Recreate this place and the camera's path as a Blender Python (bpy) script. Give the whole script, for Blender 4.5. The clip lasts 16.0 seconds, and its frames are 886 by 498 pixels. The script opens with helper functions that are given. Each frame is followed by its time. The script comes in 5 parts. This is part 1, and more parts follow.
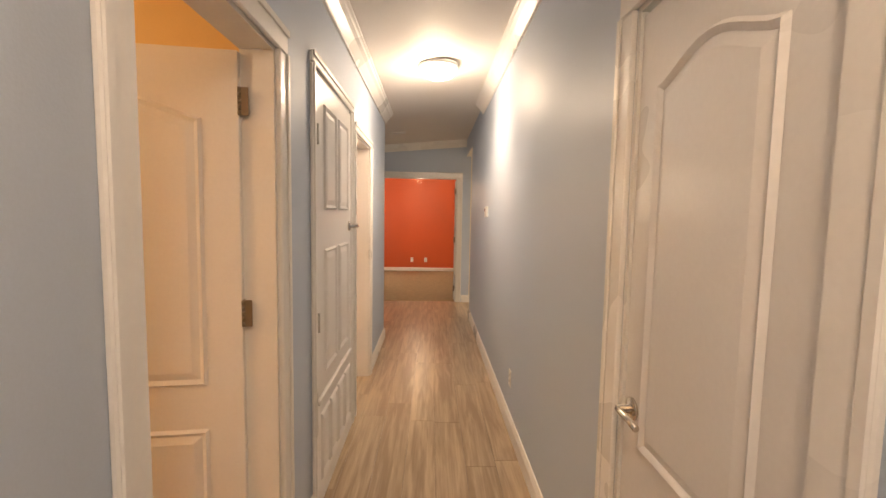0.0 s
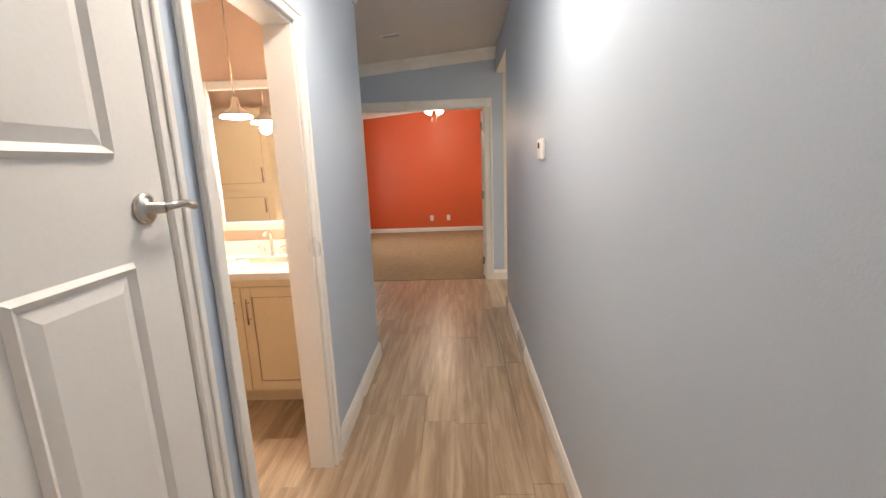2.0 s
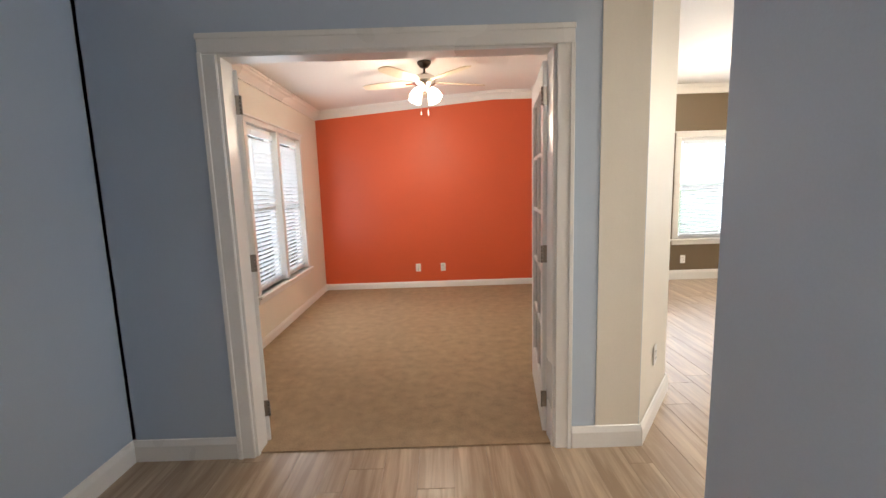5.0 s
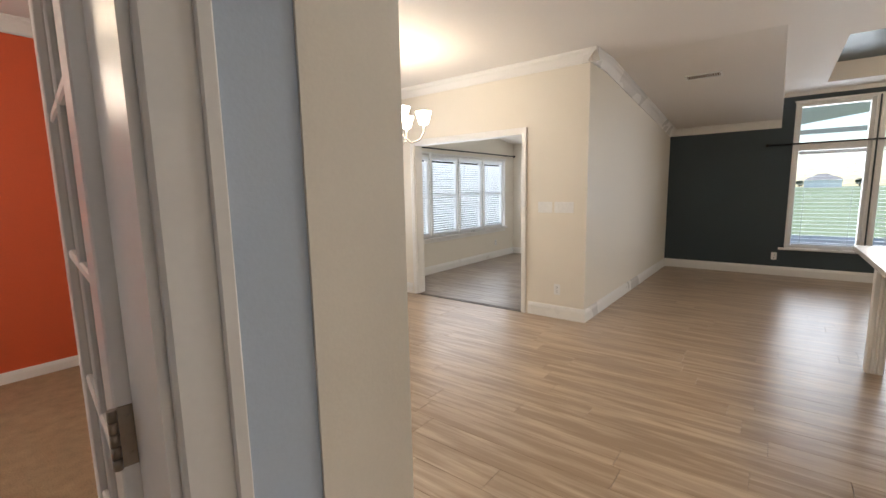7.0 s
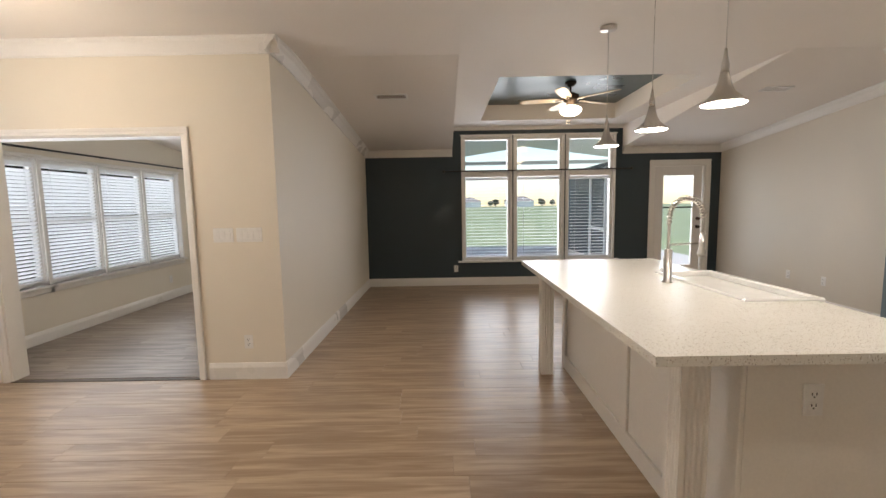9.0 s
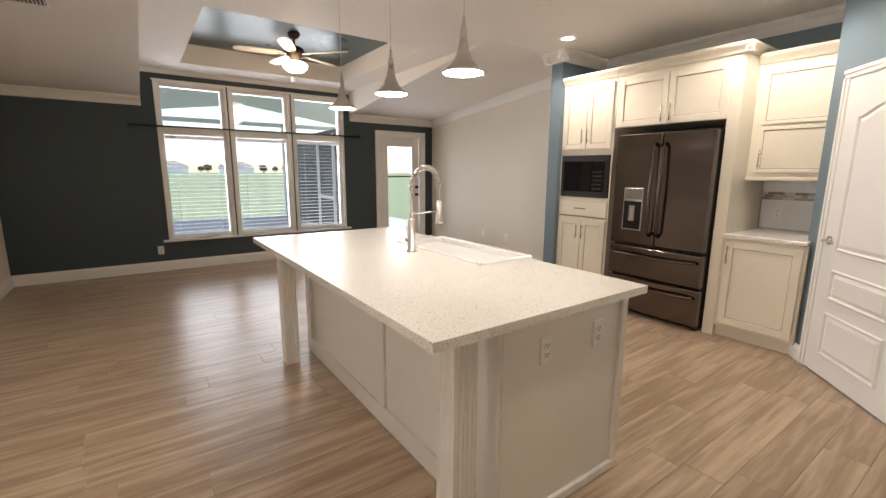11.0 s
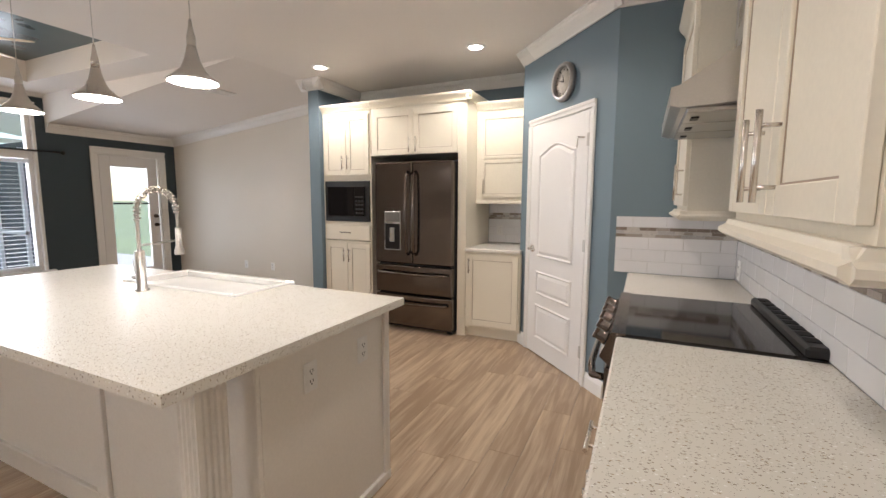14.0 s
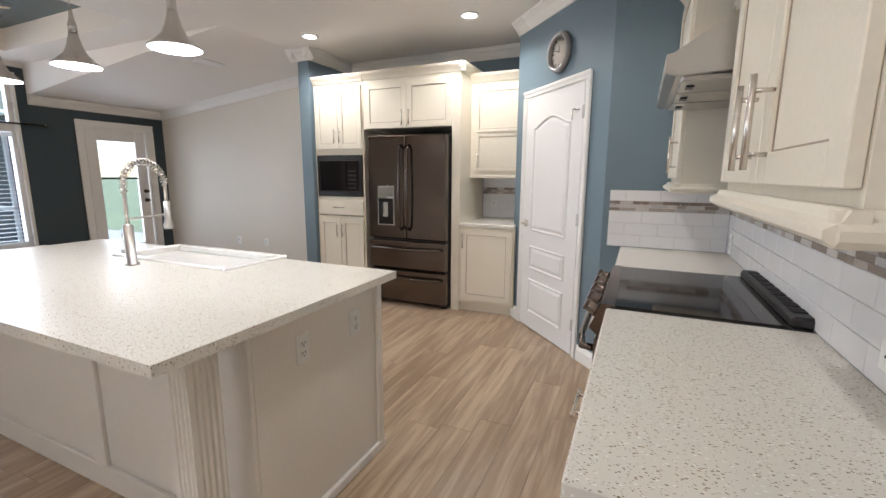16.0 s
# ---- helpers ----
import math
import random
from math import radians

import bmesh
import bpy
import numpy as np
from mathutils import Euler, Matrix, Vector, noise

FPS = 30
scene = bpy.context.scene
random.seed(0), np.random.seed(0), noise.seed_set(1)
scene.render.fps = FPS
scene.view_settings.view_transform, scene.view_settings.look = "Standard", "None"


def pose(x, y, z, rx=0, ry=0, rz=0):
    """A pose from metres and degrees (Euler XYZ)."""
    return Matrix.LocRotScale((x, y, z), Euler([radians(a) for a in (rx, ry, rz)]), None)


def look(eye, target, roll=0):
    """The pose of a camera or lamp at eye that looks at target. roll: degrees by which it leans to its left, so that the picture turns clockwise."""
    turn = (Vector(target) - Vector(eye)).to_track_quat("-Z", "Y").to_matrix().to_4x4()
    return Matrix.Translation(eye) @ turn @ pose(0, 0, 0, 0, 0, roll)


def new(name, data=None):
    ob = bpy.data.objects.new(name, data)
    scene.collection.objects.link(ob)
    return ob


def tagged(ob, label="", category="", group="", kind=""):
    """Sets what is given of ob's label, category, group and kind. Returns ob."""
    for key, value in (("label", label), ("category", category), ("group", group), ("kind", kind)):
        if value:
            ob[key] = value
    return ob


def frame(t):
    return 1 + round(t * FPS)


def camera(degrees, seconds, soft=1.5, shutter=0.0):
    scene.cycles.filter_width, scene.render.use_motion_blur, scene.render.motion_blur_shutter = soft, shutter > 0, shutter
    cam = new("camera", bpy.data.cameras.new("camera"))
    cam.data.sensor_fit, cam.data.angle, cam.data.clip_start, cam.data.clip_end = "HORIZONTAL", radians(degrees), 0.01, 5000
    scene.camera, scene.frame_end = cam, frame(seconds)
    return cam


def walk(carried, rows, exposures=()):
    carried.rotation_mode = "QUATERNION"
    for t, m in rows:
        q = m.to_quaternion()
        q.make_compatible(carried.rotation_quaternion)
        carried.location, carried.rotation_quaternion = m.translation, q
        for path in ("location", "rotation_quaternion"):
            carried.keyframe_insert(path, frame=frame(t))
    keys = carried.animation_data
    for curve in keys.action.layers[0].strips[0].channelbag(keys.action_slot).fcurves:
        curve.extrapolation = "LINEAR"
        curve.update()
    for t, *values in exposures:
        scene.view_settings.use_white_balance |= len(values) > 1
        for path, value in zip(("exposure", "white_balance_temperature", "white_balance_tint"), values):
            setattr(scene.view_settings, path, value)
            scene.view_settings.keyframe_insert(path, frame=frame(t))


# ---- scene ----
cam = camera(92.0, 16.0)
PATH = [
    (0, (0.458, -0.135, 1.483), (0.512, 1.858, 1.324), 1.0),
    (0.5, (0.482, 0.337, 1.47), (0.439, 2.327, 1.27), -0.1),
    (1, (0.545, 0.824, 1.467), (0.514, 2.8, 1.164), 1.4),
    (1.5, (0.566, 1.335, 1.465), (0.399, 3.286, 1.058), 2.5),
    (2, (0.563, 1.833, 1.47), (0.478, 3.792, 1.074), -2.2),
    (2.5, (0.559, 2.344, 1.476), (0.403, 4.279, 0.995), 0.3),
    (3, (0.554, 2.866, 1.454), (0.507, 4.83, 1.075), 0.3),
    (3.2, (0.563, 3.084, 1.45), (0.466, 5.05, 1.096), -1.9),
    (5.3, (0.233, 5.165, 1.424), (0.299, 7.144, 1.145), -1.7),
    (5.5, (0.209, 5.324, 1.457), (0.436, 7.285, 1.14), -2.0),
    (6, (0.277, 5.775, 1.438), (0.728, 7.686, 1.056), -2.0),
    (6.5, (0.417, 6.159, 1.428), (1.41, 7.866, 1.11), -0.8),
    (6.8, (0.567, 6.373, 1.416), (1.948, 7.788, 1.115), -0.4),
    (7, (0.678, 6.472, 1.412), (2.24, 7.692, 1.14), -1.1),
    (7.5, (1.013, 6.563, 1.407), (2.803, 7.438, 1.23), -1.6),
    (8, (1.186, 6.585, 1.432), (3.084, 7.194, 1.265), -0.7),
    (8.5, (1.386, 6.629, 1.425), (3.354, 6.95, 1.267), -0.6),
    (9, (1.558, 6.657, 1.424), (3.547, 6.665, 1.219), -1.0),
    (9.5, (1.714, 6.638, 1.425), (3.675, 6.336, 1.172), -0.3),
    (10, (1.853, 6.624, 1.415), (3.752, 6.046, 1.169), 0.8),
    (10.2, (1.89, 6.636, 1.42), (3.737, 5.927, 1.131), 0.6),
    (12.3, (1.936, 6.642, 1.402), (3.231, 5.138, 1.154), 0.9),
    (12.5, (1.929, 6.631, 1.395), (3.19, 5.097, 1.157), 1.1),
    (13, (1.925, 6.605, 1.388), (3.049, 4.968, 1.153), 0.7),
    (13.5, (1.913, 6.588, 1.389), (2.907, 4.868, 1.159), 1.2),
    (14, (1.88, 6.58, 1.392), (2.72, 4.779, 1.164), 0.3),
    (14.5, (1.857, 6.572, 1.394), (2.577, 4.718, 1.18), -0.3),
    (15, (1.851, 6.565, 1.394), (2.574, 4.715, 1.157), -0.5),
    (15.5, (1.864, 6.564, 1.381), (2.601, 4.728, 1.091), -0.1),
    (16, (1.869, 6.568, 1.376), (2.682, 4.772, 1.039), 0.3),
]
EXPO = [(0.0, 1.36, 8400, 16), (1.0, 1.42, 6600, 10), (3.2, 1.55, 6500, 9), (5.5, 1.58, 6100, 8), (6.5, 1.2, 6100, 9), (8.0, 0.66, 6400, 10), (9.5, 0.75, 6500, 12), (12.5, 1.05, 6500, 13), (14.5, 0.93, 5950, 12), (16.0, 0.95, 5700, 10)]
walk(cam, [(t, look(eye, target, roll)) for t, eye, target, roll in PATH], EXPO)
SKY = 0.15

# ---- world and daylight ----
world = bpy.data.worlds.new("sky_world")
scene.world = world
world.use_nodes = True
wn = world.node_tree.nodes
sky = wn.new("ShaderNodeTexSky")
sky.sky_type = 'NISHITA'
sky.sun_disc = False
sky.sun_elevation = radians(42)
sky.sun_rotation = radians(180)
sky.air_density = 1.2
sky.dust_density = 0.3
sky.ozone_density = 2.5
wn["Background"].inputs[1].default_value = SKY
world.node_tree.links.new(sky.outputs[0], wn["Background"].inputs[0])
sun = new("sun", bpy.data.lights.new("sun", 'SUN'))
sun.data.energy = 5.0
sun.data.angle = radians(6)
sun.data.color = (1.0, 0.96, 0.9)
sun.matrix_world = look((4, -20, 22), (5, 6, 0))


def area(name, x, y, z, sx, sy, watts, target, color=(0.93, 0.96, 1.0)):
    """Daylight entering a window opening."""
    li = bpy.data.lights.new(name, 'AREA')
    li.shape, li.size, li.size_y, li.energy, li.color = 'RECTANGLE', sx, sy, watts, color
    ob = new(name, li)
    ob.matrix_world = look((x, y, z), target)
    return ob


def bulb(name, x, y, z, watts, color=(1.0, 0.78, 0.55), r=0.04):
    li = bpy.data.lights.new(name, 'POINT')
    li.energy, li.color, li.shadow_soft_size = watts, color, r
    ob = new(name, li)
    ob.location = (x, y, z)
    return ob


def spot(name, x, y, z, watts, size=120, color=(1.0, 0.93, 0.84), r=0.06):
    li = bpy.data.lights.new(name, 'SPOT')
    li.energy, li.color, li.spot_size, li.spot_blend, li.shadow_soft_size = watts, color, radians(size), 0.6, r
    ob = new(name, li)
    ob.location = (x, y, z)
    return ob


area("daylight", 9.32, 5.02, 1.5, 2.6, 2.1, 52, (0, 5.02, 1.2))
area("daylight", 9.3, 2.58, 1.1, 0.6, 1.6, 9, (0, 2.58, 0.9))
area("daylight", 7.04, 10.97, 1.35, 3.3, 1.4, 14, (7.04, 0, 1.2))
area("daylight", 7.04, 11.3, 1.35, 3.3, 1.5, 58, (7.04, 0, 1.2))
area("daylight", 3.6, 10.97, 1.35, 1.7, 1.4, 8, (3.6, 0, 1.2))
area("daylight", 3.6, 11.3, 1.35, 1.8, 1.5, 28, (3.6, 0, 1.2))
area("daylight", -1.33, 9.52, 1.28, 1.5, 1.5, 5, (5, 9.52, 1.0))
area("daylight", -1.62, 9.52, 1.3, 1.6, 1.6, 18, (5, 9.52, 1.0))
WARM = (1.0, 0.76, 0.5)
bulb("hall_bulb", 0.49, 3.4, 2.49, 9, (1.0, 0.87, 0.74), 0.14)
spot("hall_downward_bulb", 0.49, 3.4, 2.54, 19, 165, (1.0, 0.87, 0.74), 0.14)
# Lamps at y = -0.5 are out of view, assumed from the bright near door.
spot("hall_downward_bulb", 0.49, -0.5, 2.54, 15, 165, (1.0, 0.78, 0.6), 0.14)
bulb("hall_bulb", 0.49, -0.5, 2.5, 5, (1.0, 0.78, 0.6), 0.14)
bulb("bath_bulb", -0.83, 4.6, 1.76, 6.2, (1.0, 0.84, 0.66))
bulb("bath_bulb", -0.40, 4.6, 1.76, 6.2, (1.0, 0.84, 0.66))
bulb("bedroom_bulb", -1.8, 0.3, 2.2, 15, (1.0, 0.7, 0.4), 0.1)
bulb("office_fan_bulb", 0.18, 9.3, 1.98, 7.5, (1.0, 0.82, 0.62), 0.12)
bulb("living_fan_bulb", 7.25, 5.0, 2.36, 6, WARM, 0.1)
bulb("chandelier_bulb", 3.75, 9.42, 2.2, 12, (1.0, 0.82, 0.62), 0.3)
for px in (3.53, 4.2, 4.92):
    spot("pendant_bulb", px, 5.4, 1.838, 5, 150)
# Pair at x = 2.55: unseen fill, added to brighten kitchen and lobby.
for px, py in ((4.94, 3.0), (3.29, 2.9), (2.55, 4.3), (2.55, 6.6)):
    spot("downlight_and_fill_bulb", px, py, 2.69, 30 if px > 3 else 18 if py < 5 else 22, 150, (1.0, 0.89, 0.76))


# ---- materials ----
def mat(name, color, rough=0.5, metal=0.0, bump=0.0, scale=40.0, vary=0.06, spec=0.5, big=1.3, emit=None, coat=0.0, isl=0.0):
    m = bpy.data.materials.new(name)
    m.use_nodes = True
    n, l = m.node_tree.nodes, m.node_tree.links
    b = n["Principled BSDF"]
    b.inputs["Roughness"].default_value, b.inputs["Metallic"].default_value = rough, metal
    b.inputs["Specular IOR Level"].default_value = spec
    b.inputs["Coat Weight"].default_value = coat
    geo = n.new("ShaderNodeNewGeometry")
    co = geo.outputs["Position"]
    n1, n2 = n.new("ShaderNodeTexNoise"), n.new("ShaderNodeTexNoise")
    n1.inputs["Scale"].default_value, n2.inputs["Scale"].default_value = big, scale
    n1.inputs["Detail"].default_value, n2.inputs["Detail"].default_value = 3, 2
    l.new(co, n1.inputs["Vector"]), l.new(co, n2.inputs["Vector"])
    mix = n.new("ShaderNodeMath")
    mix.operation = 'ADD'
    l.new(n1.outputs["Fac"], mix.inputs[0]), l.new(n2.outputs["Fac"], mix.inputs[1])
    if isl:
        oi = n.new("ShaderNodeObjectInfo")
        ma = n.new("ShaderNodeMath")
        ma.operation = 'MULTIPLY_ADD'
        ma.inputs[1].default_value = isl
        l.new(oi.outputs["Random"], ma.inputs[0]), l.new(mix.outputs[0], ma.inputs[2])
        mix = ma
    ramp = n.new("ShaderNodeMapRange")
    ramp.inputs[1].default_value, ramp.inputs[2].default_value = 0.6, 1.4 + isl
    ramp.inputs[3].default_value, ramp.inputs[4].default_value = 1 - vary, 1 + vary
    l.new(mix.outputs[0], ramp.inputs[0])
    sc = n.new("ShaderNodeVectorMath")
    sc.operation = 'SCALE'
    sc.inputs[0].default_value = color
    l.new(ramp.outputs[0], sc.inputs["Scale"])
    l.new(sc.outputs[0], b.inputs["Base Color"])
    rr = n.new("ShaderNodeMapRange")
    rr.inputs[1].default_value, rr.inputs[2].default_value = 0.3, 0.7
    rr.inputs[3].default_value, rr.inputs[4].default_value = max(0.02, rough * 0.85), min(1, rough * 1.15)
    l.new(n1.outputs["Fac"], rr.inputs[0]), l.new(rr.outputs[0], b.inputs["Roughness"])
    if bump:
        bp = n.new("ShaderNodeBump")
        bp.inputs["Strength"].default_value, bp.inputs["Distance"].default_value = bump, 0.004
        l.new(n2.outputs["Fac"], bp.inputs["Height"]), l.new(bp.outputs[0], b.inputs["Normal"])
    if emit:
        b.inputs["Emission Color"].default_value = (*emit[0], 1)
        b.inputs["Emission Strength"].default_value = emit[1]
    return m


def plank_mat(name, dark, light, rough, turn=False):
    """Wood-look vinyl: long grain along y, tone by plank."""
    m = bpy.data.materials.new(name)
    m.use_nodes = True
    n, l = m.node_tree.nodes, m.node_tree.links
    b = n["Principled BSDF"]
    geo, oi = n.new("ShaderNodeNewGeometry"), n.new("ShaderNodeObjectInfo")
    add = n.new("ShaderNodeMath")
    add.operation = 'ADD'
    l.new(oi.outputs["Random"], add.inputs[0]), l.new(geo.outputs["Random Per Island"], add.inputs[1])
    comb = n.new("ShaderNodeCombineXYZ")
    sh = n.new("ShaderNodeMath")
    sh.operation = 'MULTIPLY'
    sh.inputs[1].default_value = 37.0
    l.new(add.outputs[0], sh.inputs[0]), l.new(sh.outputs[0], comb.inputs[2]), l.new(sh.outputs[0], comb.inputs[1])
    va = n.new("ShaderNodeVectorMath")
    l.new(geo.outputs["Position"], va.inputs[0]), l.new(comb.outputs[0], va.inputs[1])
    outs = []
    for sx, sy, det in ((24, 1.7, 6), (130, 5.0, 4), (7, 0.8, 3)):
        mp = n.new("ShaderNodeMapping")
        mp.inputs["Scale"].default_value = (sx, sy, 1)
        l.new(va.outputs[0], mp.inputs["Vector"])
        tx = n.new("ShaderNodeTexNoise")
        tx.inputs["Scale"].default_value, tx.inputs["Detail"].default_value = 1.0, det
        tx.inputs["Distortion"].default_value = 0.6
        l.new(mp.outputs[0], tx.inputs["Vector"])
        outs.append(tx.outputs["Fac"])
    s1, s2 = n.new("ShaderNodeMath"), n.new("ShaderNodeMath")
    s1.operation = s2.operation = 'MULTIPLY_ADD'
    s1.inputs[1].default_value, s2.inputs[1].default_value = 0.27, 0.5
    l.new(outs[1], s1.inputs[0]), l.new(outs[0], s1.inputs[2])
    l.new(outs[2], s2.inputs[0]), l.new(s1.outputs[0], s2.inputs[2])
    s3 = n.new("ShaderNodeMath")
    s3.operation = 'MULTIPLY_ADD'
    s3.inputs[1].default_value = 0.1
    l.new(add.outputs[0], s3.inputs[0]), l.new(s2.outputs[0], s3.inputs[2])
    r = n.new("ShaderNodeValToRGB")
    r.color_ramp.elements[0].position, r.color_ramp.elements[1].position = 0.72, 1.28
    r.color_ramp.elements[0].position = 0.66
    r.color_ramp.elements[0].color, r.color_ramp.elements[1].color = (*dark, 1), (*light, 1)
    sub = n.new("ShaderNodeMath")
    sub.operation = 'SUBTRACT'
    sub.inputs[1].default_value = 0.2
    l.new(s3.outputs[0], sub.inputs[0]), l.new(sub.outputs[0], r.inputs[0])
    l.new(r.outputs[0], b.inputs["Base Color"])
    bp = n.new("ShaderNodeBump")
    bp.inputs["Strength"].default_value, bp.inputs["Distance"].default_value = 0.12, 0.002
    l.new(outs[1], bp.inputs["Height"]), l.new(bp.outputs[0], b.inputs["Normal"])
    b.inputs["Roughness"].default_value = rough
    b.inputs["Specular IOR Level"].default_value = 0.5
    return m


def quartz(name):
    m = bpy.data.materials.new(name)
    m.use_nodes = True
    n, l = m.node_tree.nodes, m.node_tree.links
    b = n["Principled BSDF"]
    geo = n.new("ShaderNodeNewGeometry")
    mp = n.new("ShaderNodeMapping")
    mp.inputs["Rotation"].default_value = (0.3, 0.2, 0.6)
    mp.inputs["Scale"].default_value = (1, 2.4, 1)
    l.new(geo.outputs["Position"], mp.inputs["Vector"])
    col = (0.76, 0.73, 0.665, 1)
    last = None
    for scale, width, tint, keep in ((90, 0.27, (0.20, 0.145, 0.09, 1), 0.74), (58, 0.2, (0.42, 0.33, 0.22, 1), 0.62), (150, 0.26, (0.30, 0.26, 0.2, 1), 0.7), (60, 0.2, (0.95, 0.94, 0.92, 1), 0.55)):
        v = n.new("ShaderNodeTexVoronoi")
        v.inputs["Scale"].default_value = scale
        l.new(mp.outputs[0], v.inputs["Vector"])
        lt = n.new("ShaderNodeMath")
        lt.operation = 'LESS_THAN'
        lt.inputs[1].default_value = width
        l.new(v.outputs["Distance"], lt.inputs[0])
        sep = n.new("ShaderNodeSeparateColor")
        l.new(v.outputs["Color"], sep.inputs[0])
        gt = n.new("ShaderNodeMath")
        gt.operation = 'GREATER_THAN'
        gt.inputs[1].default_value = keep
        l.new(sep.outputs[0], gt.inputs[0])
        mu = n.new("ShaderNodeMath")
        mu.operation = 'MULTIPLY'
        l.new(lt.outputs[0], mu.inputs[0]), l.new(gt.outputs[0], mu.inputs[1])
        mx = n.new("ShaderNodeMix")
        mx.data_type = 'RGBA'
        l.new(mu.outputs[0], mx.inputs[0])
        if last:
            l.new(last, mx.inputs[6])
        else:
            mx.inputs[6].default_value = col
        mx.inputs[7].default_value = tint
        last = mx.outputs[2]
    l.new(last, b.inputs["Base Color"])
    b.inputs["Roughness"].default_value = 0.25
    return m


def glass(name, rough=0.0, tint=(1, 1, 1)):
    m = bpy.data.materials.new(name)
    m.use_nodes = True
    n, l = m.node_tree.nodes, m.node_tree.links
    n.remove(n["Principled BSDF"])
    tr, gl, mx, fr = n.new("ShaderNodeBsdfTransparent"), n.new("ShaderNodeBsdfGlossy"), n.new("ShaderNodeMixShader"), n.new("ShaderNodeFresnel")
    tr.inputs[0].default_value = (*tint, 1)
    gl.inputs["Roughness"].default_value = rough
    l.new(fr.outputs[0], mx.inputs[0]), l.new(tr.outputs[0], mx.inputs[1]), l.new(gl.outputs[0], mx.inputs[2])
    l.new(mx.outputs[0], n["Material Output"].inputs[0])
    return m


HALL = mat("hall_blue_paint", (0.49, 0.565, 0.67), 0.5, bump=0.07, scale=160, vary=0.03, spec=0.35)
CREAM = mat("cream_paint", (0.78, 0.725, 0.63), 0.5, bump=0.1, scale=160, vary=0.03)
BEIGE = mat("beige_paint", (0.72, 0.67, 0.59), 0.5, bump=0.1, scale=160, vary=0.03)
ORANGE = mat("orange_paint", (0.66, 0.105, 0.035), 0.42, bump=0.12, scale=160, vary=0.05)
BROWN = mat("olive_brown_paint", (0.17, 0.125, 0.075), 0.5, bump=0.1, scale=160, vary=0.04)
SLATE = mat("dark_slate_paint", (0.036, 0.055, 0.068), 0.42, bump=0.1, scale=160, vary=0.06)
TRAYPAINT = mat("glossy_dark_teal_paint", (0.03, 0.06, 0.07), 0.3, bump=0.05, scale=60, vary=0.08)
BLUE = mat("kitchen_blue_paint", (0.15, 0.205, 0.245), 0.42, bump=0.1, scale=160, vary=0.03)
PEACH = mat("peach_paint", (0.86, 0.66, 0.53), 0.5, bump=0.1, scale=160, vary=0.03)
YELLOW = mat("bedroom_yellow_paint", (0.80, 0.56, 0.27), 0.5, bump=0.1, scale=160, vary=0.03)
CEIL = mat("ceiling_paint", (0.80, 0.76, 0.72), 0.65, bump=0.14, scale=120, vary=0.025)
TRIM = mat("white_trim_paint", (0.82, 0.80, 0.77), 0.3, bump=0.03, scale=70, vary=0.025)
DOORW = mat("white_door_paint", (0.80, 0.78, 0.76), 0.32, bump=0.06, scale=90, vary=0.025)
CABINET = mat("cream_cabinet_paint", (0.79, 0.73, 0.61), 0.36, bump=0.05, scale=80, vary=0.04)
ISLAND = mat("white_island_paint", (0.81, 0.775, 0.72), 0.36, bump=0.05, scale=80, vary=0.04)
VANITY = mat("maple_cream_vanity", (0.78, 0.68, 0.48), 0.36, bump=0.05, scale=80, vary=0.05)
GLAZE = mat("brown_glaze_line", (0.36, 0.27, 0.2), 0.5)
PLANK = plank_mat("oak_vinyl_plank", (0.315, 0.222, 0.145), (0.525, 0.402, 0.282), 0.3)
GREYPLANK = plank_mat("grey_oak_vinyl_plank", (0.13, 0.095, 0.07), (0.30, 0.24, 0.19), 0.32)
CARPET = mat("tan_carpet", (0.37, 0.268, 0.17), 0.95, bump=1.0, scale=120, vary=0.26, spec=0.1, big=12)
SEAM = mat("plank_seam", (0.19, 0.135, 0.095), 0.7)
CHROME = mat("brushed_nickel", (0.66, 0.62, 0.57), 0.24, 1.0, scale=200)
STEEL = mat("brushed_steel", (0.55, 0.53, 0.50), 0.3, 1.0, scale=240)
BLACKSTEEL = mat("black_stainless", (0.15, 0.122, 0.105), 0.17, 1.0, scale=120, vary=0.05)
BLACKGLASS = mat("black_glass", (0.012, 0.01, 0.01), 0.06, scale=10)
BLACK = mat("black_plastic", (0.015, 0.014, 0.014), 0.4)
IRON = mat("black_iron", (0.018, 0.017, 0.017), 0.45)
HINGE = mat("aged_nickel", (0.30, 0.26, 0.215), 0.34, 1.0, scale=200)
BRONZE = mat("dark_bronze", (0.07, 0.05, 0.035), 0.4, 0.8)
PLASTIC = mat("white_plastic", (0.82, 0.81, 0.79), 0.35)
CERAMIC = mat("white_ceramic", (0.86, 0.85, 0.82), 0.1, scale=8)
TILE = mat("white_glazed_tile", (0.80, 0.79, 0.80), 0.1, scale=6, vary=0.03, isl=0.3)
GROUT = mat("pale_grout", (0.62, 0.60, 0.58), 0.8)
MOSAIC = [mat("mosaic_stone", c, 0.2, scale=90, vary=0.15) for c in ((0.42, 0.37, 0.33), (0.6, 0.56, 0.52), (0.27, 0.22, 0.18), (0.5, 0.47, 0.46))]
QUARTZ = quartz("speckled_quartz")
BLIND = bpy.data.materials.new("white_blind_slat")
BLIND.use_nodes = True
bn, bl = BLIND.node_tree.nodes, BLIND.node_tree.links
btr, bmx = bn.new("ShaderNodeBsdfTranslucent"), bn.new("ShaderNodeMixShader")
bn["Principled BSDF"].inputs["Base Color"].default_value = (0.84, 0.85, 0.86, 1)
